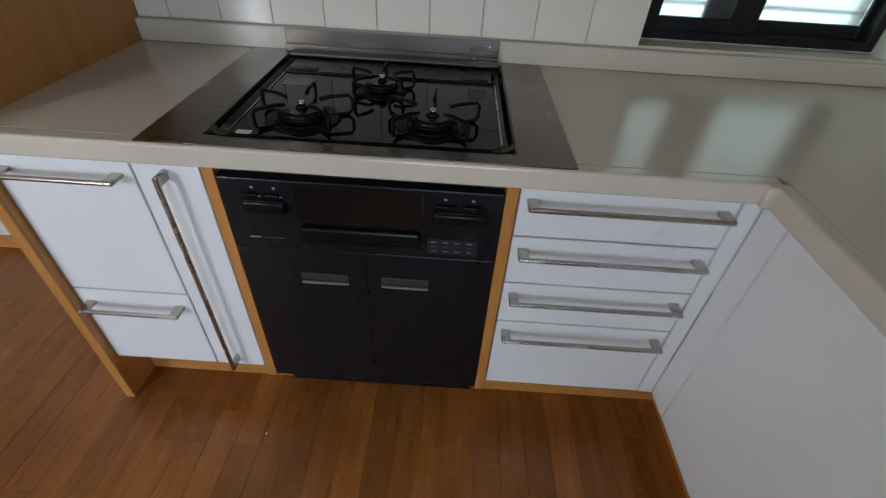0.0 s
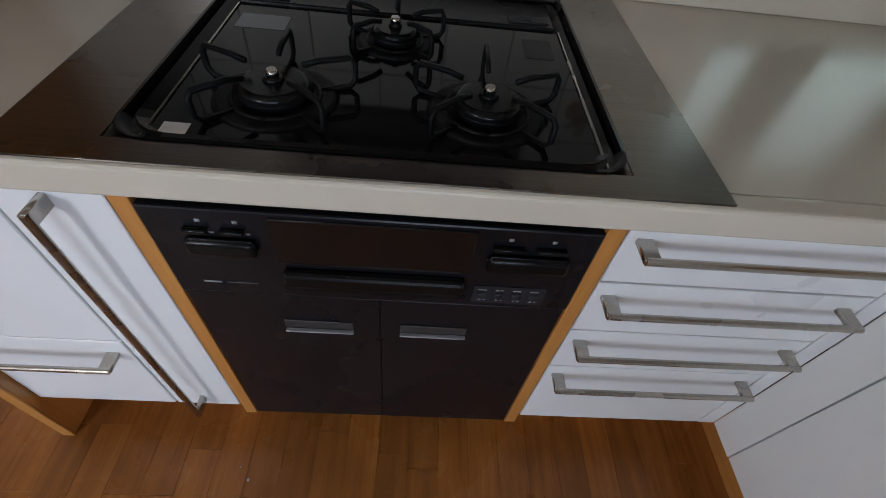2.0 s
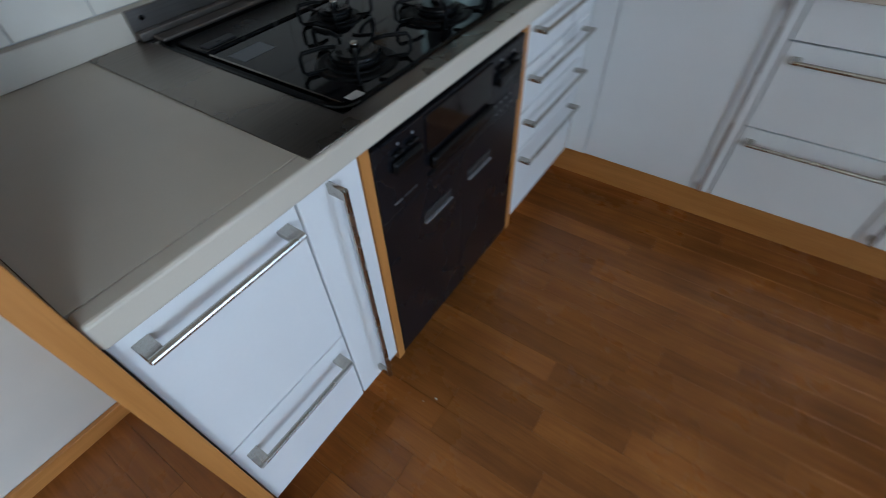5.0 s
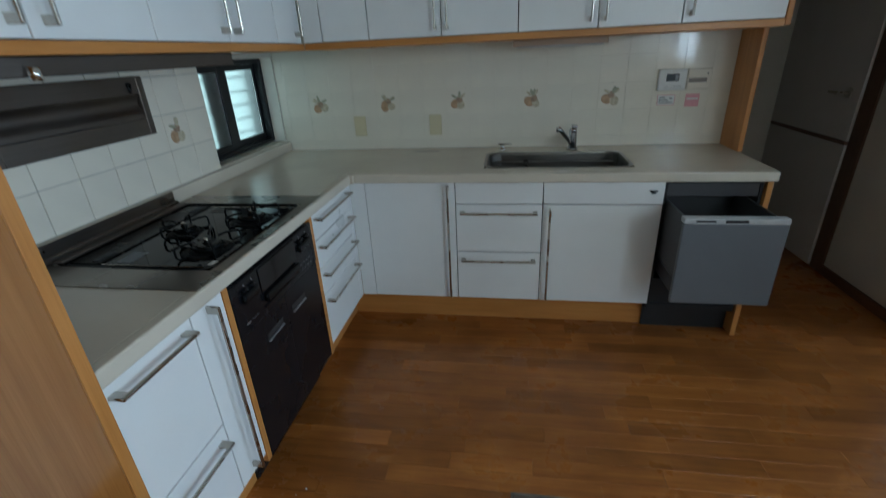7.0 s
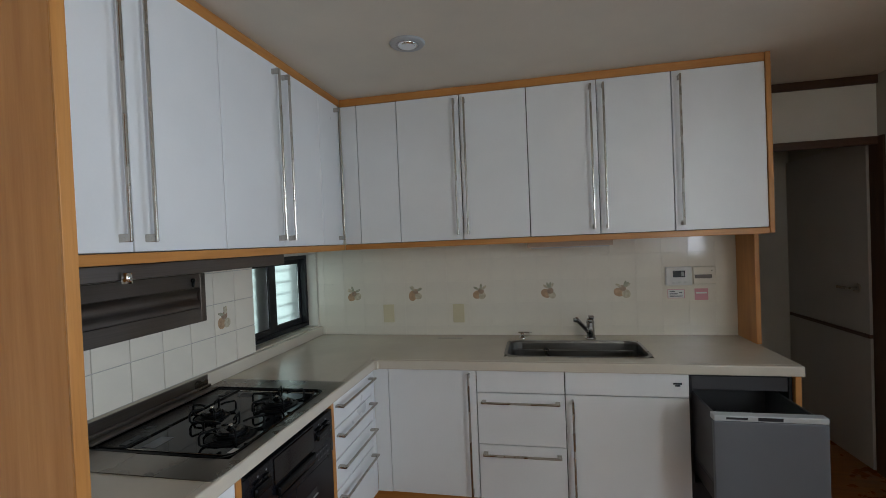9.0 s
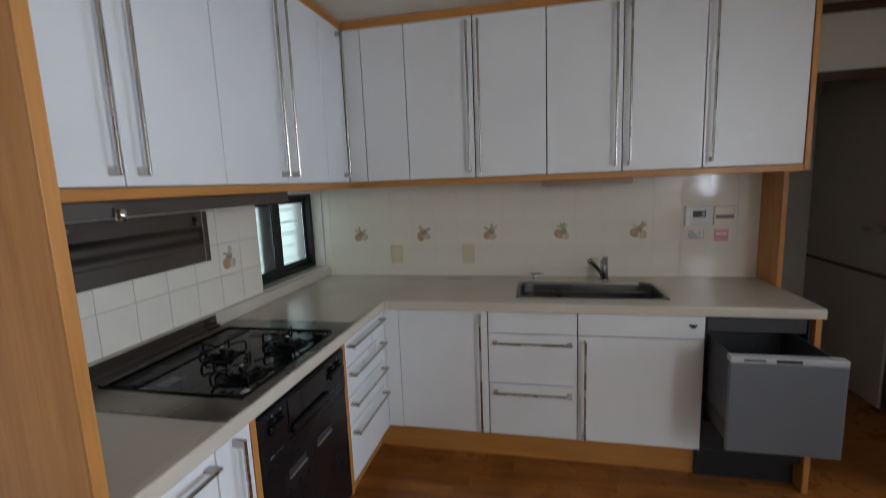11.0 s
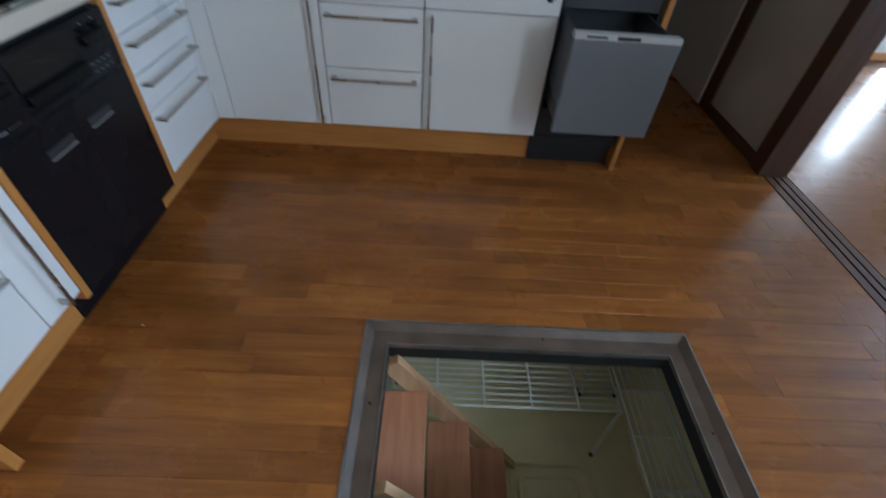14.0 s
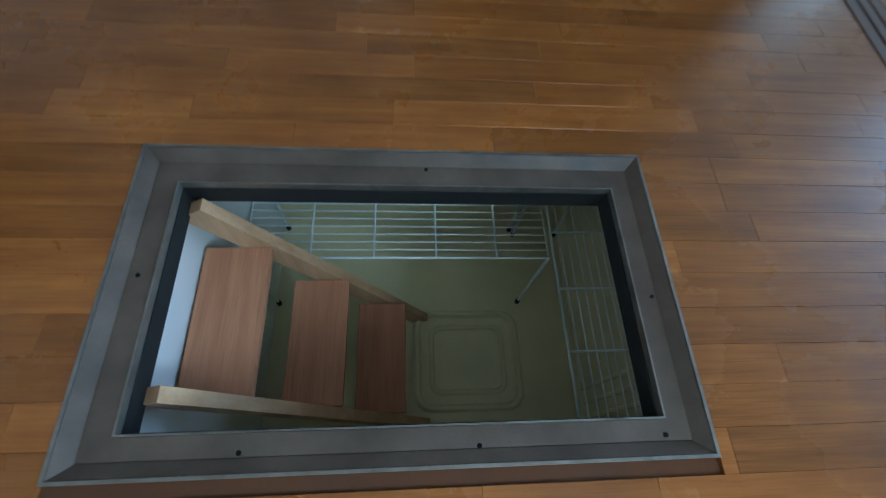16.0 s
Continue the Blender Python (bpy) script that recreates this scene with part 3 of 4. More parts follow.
c = thing("base_cabinet", (1.22, 0.3, 0), "white sink base cabinet with one door", "cabinet", "base cabinets")
carcass(c, 0.952, 1.492, 0.021, 0.58, ZB, ZT - 0.16)
f = front(c, "apron", "x", 0.952, 1.492, 0.695, ZT, 0.0)
bm = box(1.425, 1.461, -0.0012, 0.0, 0.756, 0.764)
bx(bm, 1.432, 1.454, -0.0013, 0.0, 0.747, 0.755)
part("badge", bm, M_LCD, f, "small dark maker's badge")
f = front(c, "door", "x", 0.952, 1.492, ZB, 0.695, 0.0)
handle(f, (0.985, 0, 0.192), (0.985, 0, 0.672), (0, -1, 0))

tagged(part("end_panel", box(1.908, 1.932, 0.0, 0.60, 0.0, 0.809, bev=0.002), M_BEECH_Z), "beech end panel beside the dishwasher", "panel")

# pulled-out dishwasher
dw = thing("dishwasher", (1.69, 0.2, 0), "grey built-in dishwasher with its drawer pulled out", "dishwasher")
bm = bmesh.new()
X0, X1 = 1.495, 1.905
bx(bm, X0, X0 + 0.012, 0.02, 0.58, 0.13, 0.805)
bx(bm, X1 - 0.012, X1, 0.02, 0.58, 0.13, 0.805)
bx(bm, X0 + 0.012, X1 - 0.012, 0.56, 0.58, 0.13, 0.805)
bx(bm, X0 + 0.012, X1 - 0.012, 0.02, 0.56, 0.13, 0.16)
bx(bm, X0 + 0.012, X1 - 0.012, 0.02, 0.56, 0.79, 0.805)
part("housing", bm, M_DARKPLASTIC, dw)
part("fascia", box(X0 + 0.013, X1 - 0.013, 0.026, 0.038, 0.728, 0.788, bev=0.002), M_FASCIA, dw)
part("kick_plate", box(X0, X1, 0.07, 0.09, 0.0, 0.129), M_DARKPLASTIC, dw)
part("lower_cover", box(X0 + 0.004, X1 - 0.004, 0.03, 0.05, 0.131, 0.30, bev=0.003), M_DARKPLASTIC, dw)
tx0, tx1, ty0, ty1, tz0, tz1 = 1.510, 1.872, -0.238, 0.17, 0.42, 0.714
tub = part("tub", box(tx0, tx1, ty0, ty1, tz0, tz0 + 0.012, bev=0.003, seg=1), M_TUB, dw)
for q in ((tx0, tx0 + 0.012, ty0, ty1), (tx1 - 0.012, tx1, ty0, ty1), (tx0 + 0.0125, tx1 - 0.0125, ty1 - 0.012, ty1)):
    part("tub_side", box(*q, tz0 + 0.0125, tz1, bev=0.003, seg=1), M_TUB, tub)
bm = bmesh.new()
for k in range(9):
    x = tx0 + 0.03 + k * 0.036
    tube(bm, [(x, ty0 + 0.02, 0.60), (x, ty0 + 0.02, 0.46), (x, ty1 - 0.03, 0.46), (x, ty1 - 0.03, 0.60)], 0.002, 6)
for y in (-0.2, -0.1, 0.0, 0.1):
    cyl(bm, (tx0 + 0.02, y, 0.462), (tx1 - 0.02, y, 0.462), 0.0025, 6)
part("dish_rack", bm, M_DARKPLASTIC, tub)
fp = part("front_panel", box(1.496, 1.888, -0.262, -0.2395, 0.332, 0.700, bev=0.004), M_GREYPLASTIC, dw)
tpn = part("top_strip", box(1.496, 1.888, -0.264, -0.222, 0.701, 0.724, bev=0.004), M_PALEGREY, dw, "pale grey control strip")
part("latch_slot", box(1.540, 1.615, -0.2652, -0.2642, 0.709, 0.717), M_DARKPLASTIC, tpn)
part("latch_slot", box(1.650, 1.735, -0.2652, -0.2642, 0.706, 0.719), M_DARKPLASTIC, tpn)
part("slide_rail", box(1.512, 1.526, -0.236, 0.05, 0.345, 0.419, bev=0.004, seg=1), M_DARKPLASTIC, dw)
part("slide_rail", box(1.856, 1.870, -0.236, 0.05, 0.345, 0.419, bev=0.004, seg=1), M_DARKPLASTIC, dw)

# ---------------------------------------------------------------- worktop, sink, tap
SKX0, SKX1, SKY0, SKY1 = 0.665, 1.372, 0.090, 0.450
HBX0, HBX1, HBY0, HBY1 = -0.546, -0.025, -1.069, -0.480
bm = grid_slab((-0.606, HBX0, HBX1, -0.012, SKX0, SKX1, 1.938), (-1.5, HBY0, HBY1, 0.012, SKY0, SKY1, 0.606),
               lambda x, y: (x < -0.012 or y > 0.012) and not (HBX0 < x < HBX1 and HBY0 < y < HBY1) and not (SKX0 < x < SKX1 and SKY0 < y < SKY1), 0.8085, 0.85)
wt = tagged(part("worktop", bm, M_COUNTER), "cream L-shaped solid-surface kitchen worktop", "worktop")
bm = bmesh.new()
bx(bm, -0.013, 0.020, -1.5, 0.0, 0.806, 0.8504, 0.006, 3)
part("front_edge", bm, M_COUNTER, wt)
bm = bmesh.new()
bx(bm, 0.012, 1.938, -0.020, 0.0125, 0.806, 0.8503, 0.006, 3)
bx(bm, -0.012, 0.035, -0.035, 0.0, 0.8062, 0.8502, 0.006, 3)
part("front_edge", bm, M_COUNTER, wt)
part("slot_cover", box(0.235, 0.385, 0.497, 0.507, 0.8503, 0.852), M_GREYPLASTIC, wt, "small grey slot cover")


def basin(bm, x0, x1, y0, y1, zt, zb, r, lip):
    """An open basin with rounded corners and a flange."""
    def ring(x0, x1, y0, y1, z, r):
        out = []
        for cx, cy, a0 in ((x1 - r, y1 - r, 0), (x0 + r, y1 - r, 90), (x0 + r, y0 + r, 180), (x1 - r, y0 + r, 270)):
            for k in range(5):
                a = radians(a0 + 22.5 * k)
                out.append(bm.verts.new((cx + r * math.cos(a), cy + r * math.sin(a), z)))
        return out
    rings = [ring(x0 - lip, x1 + lip, y0 - lip, y1 + lip, zt + 0.001, r), ring(x0, x1, y0, y1, zt + 0.002, r),
             ring(x0 + 0.004, x1 - 0.004, y0 + 0.004, y1 - 0.004, zt - 0.01, r), ring(x0 + 0.012, x1 - 0.012, y0 + 0.012, y1 - 0.012, zb + 0.02, r),
             ring(x0 + 0.035, x1 - 0.035, y0 + 0.035, y1 - 0.035, zb, r)]
    for p, q in zip(rings, rings[1:]):
        for i in range(len(p)):
            bm.faces.new((p[i], p[(i + 1) % len(p)], q[(i + 1) % len(p)], q[i]))
    bm.faces.new(rings[-1])


sk = thing("kitchen_sink", (1.02, 0.27, 0.7), "brushed stainless steel sink set into the worktop", "sink")
bm = bmesh.new()
basin(bm, SKX0 + 0.012, SKX1 - 0.012, SKY0 + 0.012, SKY1 - 0.012, 0.8505, 0.67, 0.06, 0.016)
part("bowl", bm, M_STEEL_X, sk)
bm = bmesh.new()
cyl(bm, (0.80, 0.3, 0.6705), (0.80, 0.3, 0.674), 0.055, 24)
cyl(bm, (0.80, 0.3, 0.674), (0.80, 0.3, 0.677), 0.04, 24)
part("drain", bm, M_CHROME, sk)
bm = box(SKX0 + 0.03, SKX1 - 0.03, 0.400, 0.424, 0.80, 0.806, bev=0.002)
part("back_ledge", bm, M_STEEL_X, sk)

fc = thing("kitchen_tap", (1.13, 0.495, 0.85), "chrome single-lever kitchen tap", "tap")
bm = bmesh.new()
cyl(bm, (1.13, 0.495, 0.85), (1.13, 0.495, 0.862), 0.030, 24)
cyl(bm, (1.13, 0.495, 0.862), (1.13, 0.495, 0.945), 0.023, 24, 0.021)
part("body", bm, M_TAP, fc)
bm = bmesh.new()
tube(bm, [(1.128, 0.488, 0.880), (1.100, 0.462, 0.915), (1.060, 0.425, 0.965), (1.046, 0.412, 0.981)], 0.0115, 12)
bmesh.ops.create_cone(bm, cap_ends=True, segments=14, radius1=0.013, radius2=0.013, depth=0.02, matrix=Matrix.Translation((1.044, 0.411, 0.975)))
part("spout", bm, M_TAP, fc)
bm = bmesh.new()
cyl(bm, (1.13, 0.495, 0.946), (1.13, 0.495, 0.968), 0.0225, 24, 0.017)
bx(bm, 1.121, 1.150, 0.475, 0.515, 0.968, 0.986, 0.006)
part("lever", bm, M_TAP, fc)
fk = thing("drain_knob", (0.745, 0.49, 0.85), "small dark drain knob with a chrome rod", "knob")
bm = bmesh.new()
cyl(bm, (0.745, 0.49, 0.85), (0.745, 0.49, 0.862), 0.018, 16)
cyl(bm, (0.745, 0.49, 0.862), (0.745, 0.49, 0.885), 0.010, 16)
part("stem", bm, M_CHROME, fk)
part("grip", box(0.722, 0.800, 0.485, 0.495, 0.885, 0.893, bev=0.003), M_NICKEL, fk)

# ---------------------------------------------------------------- hob
hp = thing("hob", (-0.27, -0.77, 0.85), "black built-in three-burner gas hob in a steel plate", "hob")
zt, zb_ = 0.8532, 0.8506
PX0, PX1, PY0, PY1 = -0.576, 0.013, -1.180, -0.372
bm = grid_slab((PX0, HBX0, HBX1, PX1), (PY0, HBY0, HBY1, PY1), lambda x, y: not (HBX0 < x < HBX1 and HBY0 < y < HBY1), zb_, zt)
part("steel_plate", bm, M_STEEL_Y, hp, "brushed stainless surround")
bm = bmesh.new()
basin(bm, HBX0 + 0.004, HBX1 - 0.004, HBY0 + 0.004, HBY1 - 0.004, 0.8534, 0.832, 0.042, 0.005)
part("tray", bm, M_BLACKMETAL, hp)
part("glass_top", box(-0.405, -0.036, HBY0 + 0.034, HBY1 - 0.026, 0.833, 0.846, bev=0.002), M_BLACKGLASS, hp, "glossy black glass top")
for y in (HBY0 + 0.0325, HBY1 - 0.0245):
    bm = bmesh.new()
    cyl(bm, (-0.405, y, 0.8465), (-0.036, y, 0.8465), 0.002, 8)
    part("edge_trim", bm, M_NICKEL, hp)
bm = bmesh.new()
bx(bm, HBX0 - 0.006, HBX0 + 0.030, HBY0 + 0.012, HBY1 - 0.012, 0.853, 0.862, 0.004)
part("rear_vent", bm, M_DULLSTEEL, hp, "dark steel vent strip")
bm = bmesh.new()
bx(bm, HBX0 + 0.034, -0.408, HBY0 + 0.03, HBY1 - 0.03, 0.833, 0.851, 0.004)
part("vent_cover", bm, M_BLACKMETAL, hp)
for y in (HBY0 + 0.075, HBY1 - 0.075):
    bm = bmesh.new()
    bx(bm, -0.445, -0.420, y - 0.035, y + 0.035, 0.8505, 0.854, 0.001, 1)
    cyl(bm, (-0.432, y, 0.854), (-0.432, y, 0.856), 0.006, 12)
    part("clip", bm, M_DARKPLASTIC, hp)
part("sticker", box(-0.069, -0.043, -1.022, -0.992, 0.8463, 0.8466), M_STICKER, hp, "small white sticker")
part("sticker", box(-0.370, -0.322, -1.020, -0.945, 0.8463, 0.8466), M_GREYPLASTIC, hp, "pale printed label")
part("sticker", box(-0.370, -0.305, -0.572, -0.526, 0.8463, 0.8465), M_DARKPLASTIC, hp, "dark printed label")
for bxx, byy, r in ((-0.138, -0.912, 0.052), (-0.318, -0.776, 0.040), (-0.142, -0.645, 0.052)):
    bm = bmesh.new()
    cyl(bm, (bxx, byy, 0.846), (bxx, byy, 0.850), r * 1.5, 28, r * 1.35)
    cyl(bm, (bxx, byy, 0.850), (bxx, byy, 0.862), r * 0.80, 28, r * 0.9)
    b = part("burner", bm, M_IRON, hp)
    bm = bmesh.new()
    cyl(bm, (bxx, byy, 0.862), (bxx, byy, 0.870), r * 0.95, 28, r * 0.7)
    cyl(bm, (bxx, byy, 0.870), (bxx, byy, 0.876), r * 0.26, 14, r * 0.2)
    part("burner_cap", bm, M_BLACKMETAL, b)
    bm = bmesh.new()
    cyl(bm, (bxx, byy, 0.876), (bxx, byy, 0.884), 0.008, 12, 0.006)
    part("sensor_tip", bm, M_NICKEL, b)
    R = r * 1.75
    bm = bmesh.new()
    ring = [(bxx + math.cos(radians(20 * k)) * R * 0.60, byy + math.sin(radians(20 * k)) * R * 0.60, 0.8495) for k in range(19)]
    tube(bm, ring, 0.0035, 6)
    tv = part("trivet", bm, M_IRON, hp, "black enamelled pan support")
    for turn in (45, 112, 180, 248, 315):
        a = radians(turn)
        bm = bmesh.new()
        flat_bar(bm, (bxx, byy), a, [(0.40 * R, 0.884), (0.62 * R, 0.888), (1.06 * R, 0.888), (1.12 * R, 0.880), (1.12 * R, 0.858), (1.04 * R, 0.850), (0.62 * R, 0.848)], 0.0026, 0.0062)
        part("arm", bm, M_IRON, tv)
bg = thing("hob_backguard", (-0.575, -0.787, 0.86), "low brushed steel guard behind the hob", "backguard")
part("plate", box(-0.5775, -0.570, -1.082, -0.490, 0.8535, 0.910, bev=0.002), M_STEEL_Y, bg)
part("foot_strip", box(-0.5695, -0.553, -1.080, -0.492, 0.8535, 0.872, bev=0.003), M_STEEL_Y, bg)
for y in (-1.055, -0.517):
    bm = bmesh.new()
    cyl(bm, (-0.570, y, 0.892), (-0.567, y, 0.892), 0.005, 12)
    part("screw", bm, M_CHROME, bg)

# ---------------------------------------------------------------- range hood
hd = thing("range_hood", (-0.4, -0.83, 1.4), "flat dark steel range hood under the wall cabinets", "range hood")
part("canopy", box(-0.604, -0.250, -1.498, -0.372, 1.372, 1.4160, bev=0.003), M_DULLSTEEL, hd)
bm = bmesh.new()
cyl(bm, (-0.240, -1.160, 1.393), (-0.240, -1.160, 1.364), 0.013, 20)
bx(bm, -0.256, -0.246, -1.168, -1.152, 1.376, 1.390)
part("knob", bm, M_CHROME, hd, "chrome knob")
fn = thing("wall_fan_cover", (-0.59, -0.775, 1.25), "dark brushed steel fan cover on the tiled wall", "fan cover")
fy0, fy1, fz0, fz1 = -1.090, -0.468, 1.140, 1.350
bm = bmesh.new()
bx(bm, -0.600, -0.578, fy0, fy0 + 0.045, fz0, fz1, 0.002, 1)
bx(bm, -0.600, -0.578, fy1 - 0.03, fy1, fz0, fz1, 0.002, 1)
bx(bm, -0.600, -0.578, fy0 + 0.045, fy1 - 0.03, fz1 - 0.062, fz1, 0.002, 1)
bx(bm, -0.600, -0.578, fy0 + 0.045, fy1 - 0.03, fz0, fz0 + 0.062, 0.002, 1)
part("frame", bm, M_DULLSTEEL, fn)
bm = bmesh.new()
ya, yb, za, zb2 = fy0 + 0.046, fy1 - 0.031, fz0 + 0.0625, fz1 - 0.0625
rows_ = []
for k in range(9):
    q = k / 8
    x = -0.582 - 0.015 * math.sin(math.pi * min(1.0, q * 1.25))
    rows_.append((bm.verts.new((x, ya, zb2 + (za - zb2) * q)), bm.verts.new((x, yb, zb2 + (za - zb2) * q))))
for a, b in zip(rows_, rows_[1:]):
    bm.faces.new((a[0], a[1], b[1], b[0]))
rec = part("recess", bm, M_DULLSTEEL, fn)
for f in rec.data.polygons:
    f.use_smooth = True
part("label_plate", box(-0.5778, -0.5770, fy0 + 0.012, fy0 + 0.055, fz1 - 0.028, fz1 - 0.016), M_PRINT, fn)
bm = bmesh.new()
cyl(bm, (-0.578, fy1 - 0.075, fz1 - 0.028), (-0.570, fy1 - 0.075, fz1 - 0.028), 0.009, 14)
bx(bm, -0.577, -0.570, fy1 - 0.081, fy1 - 0.069, fz1 - 0.055, fz1 - 0.028, 0.002, 1)
part("catch", bm, M_BLACKMETAL, fn)

# ---------------------------------------------------------------- wall cabinets
UZ0, UZ1 = 1.447, 2.232
UX, UY = -0.225, 0.225


def wall_unit_y(y0, y1, label, doors):
    c = thing("wall_cabinet", (-0.4, (y0 + y1) / 2, UZ0), label, "cabinet", "wall cabinets")
    carcass(c, -0.604, UX - 0.021, y0, y1, UZ0, UZ1)
    for a, b, h in doors:
        f = front(c, "door", "y", a, b, UZ0, UZ1, UX)
        if h is not None:
            handle(f, (UX, h, UZ0 + 0.03), (UX, h, UZ1 - 0.03), (1, 0, 0))


def wall_unit_x(x0, x1, label, doors):
    c = thing("wall_cabinet", ((x0 + x1) / 2, 0.4, UZ0), label, "cabinet", "wall cabinets")
    carcass(c, x0, x1, UY + 0.021, 0.604, UZ0, UZ1)
    for a, b, h in doors:
        f = front(c, "door", "x", a, b, UZ0, UZ1, UY)
        if h is not None:
            handle(f, (h, UY, UZ0 + 0.03), (h, UY, UZ1 - 0.03), (0, -1, 0))


wall_unit_y(-1.5, -0.772, "white two-door wall cabinet over the hob", ((-1.5, -1.146, -1.187), (-1.146, -0.772, -1.105)))
wall_unit_y(-0.772, -0.034, "white two-door wall cabinet beside the window", ((-0.772, -0.402, -0.440), (-0.402, -0.034, -0.364)))
wall_unit_y(-0.034, 0.2045, "narrow white corner wall cabinet", ((-0.034, 0.204, 0.148),))
wall_unit_x(-0.2245, 0.110, "white corner wall cabinet with a filler", ((-0.224, -0.126, None), (-0.126, 0.110, None)))
wall_unit_x(0.110, 0.819, "white two-door wall cabinet above the worktop", ((0.110, 0.463, 0.438), (0.463, 0.819, 0.494)))
wall_unit_x(0.819, 1.520, "white two-door wall cabinet above the sink", ((0.819, 1.170, 1.137), (1.170, 1.520, 1.199)))
wall_unit_x(1.520, 1.930, "white single-door wall cabinet at the end", ((1.520, 1.930, 1.551),))
vt = thing("cabinet_trim", (0.8, 0.3, UZ0), "beech trim boards round the wall cabinets", "trim", kind="structure")
part("bottom_board", box(-0.604, UX + 0.002, -1.5, 0.2225, 1.4165, 1.4460, bev=0.002), M_BEECH_Y, vt)
part("bottom_board", box(UX + 0.003, 1.9305, UY - 0.002, 0.604, 1.4165, 1.4460, bev=0.002), M_BEECH_X, vt)
part("side_board", box(1.931, 1.953, UY - 0.004, 0.604, 1.4195, CEIL - 0.002, bev=0.002), M_BEECH_Z, vt)
part("top_board", box(-0.604, UX - 0.004, -1.5, 0.2285, UZ1 + 0.001, CEIL - 0.001, bev=0.002), M_BEECH_Y, vt)
part("top_board", box(UX - 0.003, 1.930, UY + 0.004, 0.604, UZ1 + 0.001, CEIL - 0.001, bev=0.002), M_BEECH_X, vt)
tagged(part("splash_board", box(1.930, 1.953, 0.385, 0.604, 0.8505, 1.4160, bev=0.002), M_BEECH_Z), "upright beech board at the end of the worktop", "panel")
sl = thing("strip_light", (1.02, 0.42, 1.40), "slim beige under-cabinet strip light", "lamp")
part("housing", box(0.795, 1.252, 0.385, 0.45, 1.386, 1.4160, bev=0.004), M_LAMPBEIGE, sl)
part("diffuser", box(0.815, 1.232, 0.392, 0.443, 1.380, 1.3875, bev=0.002), M_PALEGREY, sl)

# ceiling light
cl = thing("ceiling_light", (0.35, -0.35, CEIL), "small round recessed ceiling downlight, unlit", "lamp")
bm = bmesh.new()
cyl(bm, (0.35, -0.35, CEIL - 0.008), (0.35, -0.35, CEIL), 0.068, 32, 0.075)
part("ring", bm, M_PALEGREY, cl)
bm = bmesh.new()
cyl(bm, (0.35, -0.35, CEIL - 0.016), (0.35, -0.35, CEIL - 0.0085), 0.030, 24, 0.05)
part("reflector", bm, M_CHROME, cl)

# ---------------------------------------------------------------- things on the tiled wall
def socket(x, z):
    s = thing("wall_socket", (x, 0.6, z), "beige plastic double wall socket plate", "socket", "wall sockets")
    pl = part("plate", box(x - 0.036, x + 0.036, 0.590, 0.5995, z - 0.058, z + 0.058, bev=0.003), M_BEIGEPLASTIC, s)
    for dz in (-0.022, 0.022):
        part("insert", box(x - 0.02, x + 0.02, 0.5875, 0.5898, z + dz - 0.016, z + dz + 0.016, bev=0.001, seg=1), M_BEIGEPLASTIC, pl)


socket(-0.109, 0.990)
socket(0.352, 0.988)
rc = thing("water_heater_remote", (1.63, 0.6, 1.19), "white water-heater control panel with a small display", "control panel")
cs = part("case", box(1.560, 1.698, 0.578, 0.5995, 1.138, 1.244, bev=0.005), M_STICKER, rc)
part("display", box(1.597, 1.660, 0.5765, 0.5778, 1.185, 1.222), M_LCD, cs)
part("digit_bar", box(1.640, 1.655, 0.5758, 0.5764, 1.190, 1.216), M_PALEGREY, cs)
for k in range(3):
    part("button", box(1.590 + 0.032 * k, 1.612 + 0.032 * k, 0.5755, 0.578, 1.150, 1.163, bev=0.001, seg=1), M_STICKER, cs)
rb = thing("floor_heater_remote", (1.755, 0.6, 1.19), "flat cream control panel with a dark slot", "control panel")
cs = part("case", box(1.705, 1.822, 0.585, 0.5995, 1.142, 1.242, bev=0.004), M_TILE, rb)
part("slot", box(1.712, 1.800, 0.5838, 0.5848, 1.176, 1.197), M_DULLSTEEL, cs)
part("mark", box(1.797, 1.803, 0.5838, 0.5848, 1.215, 1.221), M_DARKPLASTIC, cs)
st = thing("warning_sticker", (1.616, 0.6, 1.09), "small white sticker with a red border and grey print", "sticker")
pl = part("sheet", box(1.571, 1.661, 0.5985, 0.5995, 1.063, 1.115), M_PINK, st)
part("face", box(1.574, 1.658, 0.5979, 0.5984, 1.066, 1.112), M_STICKER, pl)
for a, b, z in ((1.582, 1.610, 1.100), (1.582, 1.625, 1.086), (1.582, 1.650, 1.073), (1.632, 1.648, 1.094)):
    part("print_bar", box(a, b, 0.5974, 0.5978, z, z + 0.005), M_GREYPLASTIC, pl)
st = thing("pink_sticker", (1.747, 0.6, 1.08), "small pink and red sticker on the tiles", "sticker")
pl = part("sheet", box(1.713, 1.783, 0.5985, 0.5995, 1.052, 1.117), M_PINK, st)
part("print_bar", box(1.720, 1.776, 0.5979, 0.5984, 1.088, 1.097), M_STICKER, pl)

# ---------------------------------------------------------------- floor hatch and storage pit
ht = thing("floor_hatch", (1.37, -1.33, 0), "bronze aluminium floor hatch frame without its lid", "floor hatch")
IX0, IX1, IY0, IY1 = 0.901, 1.842, -1.581, -1.092


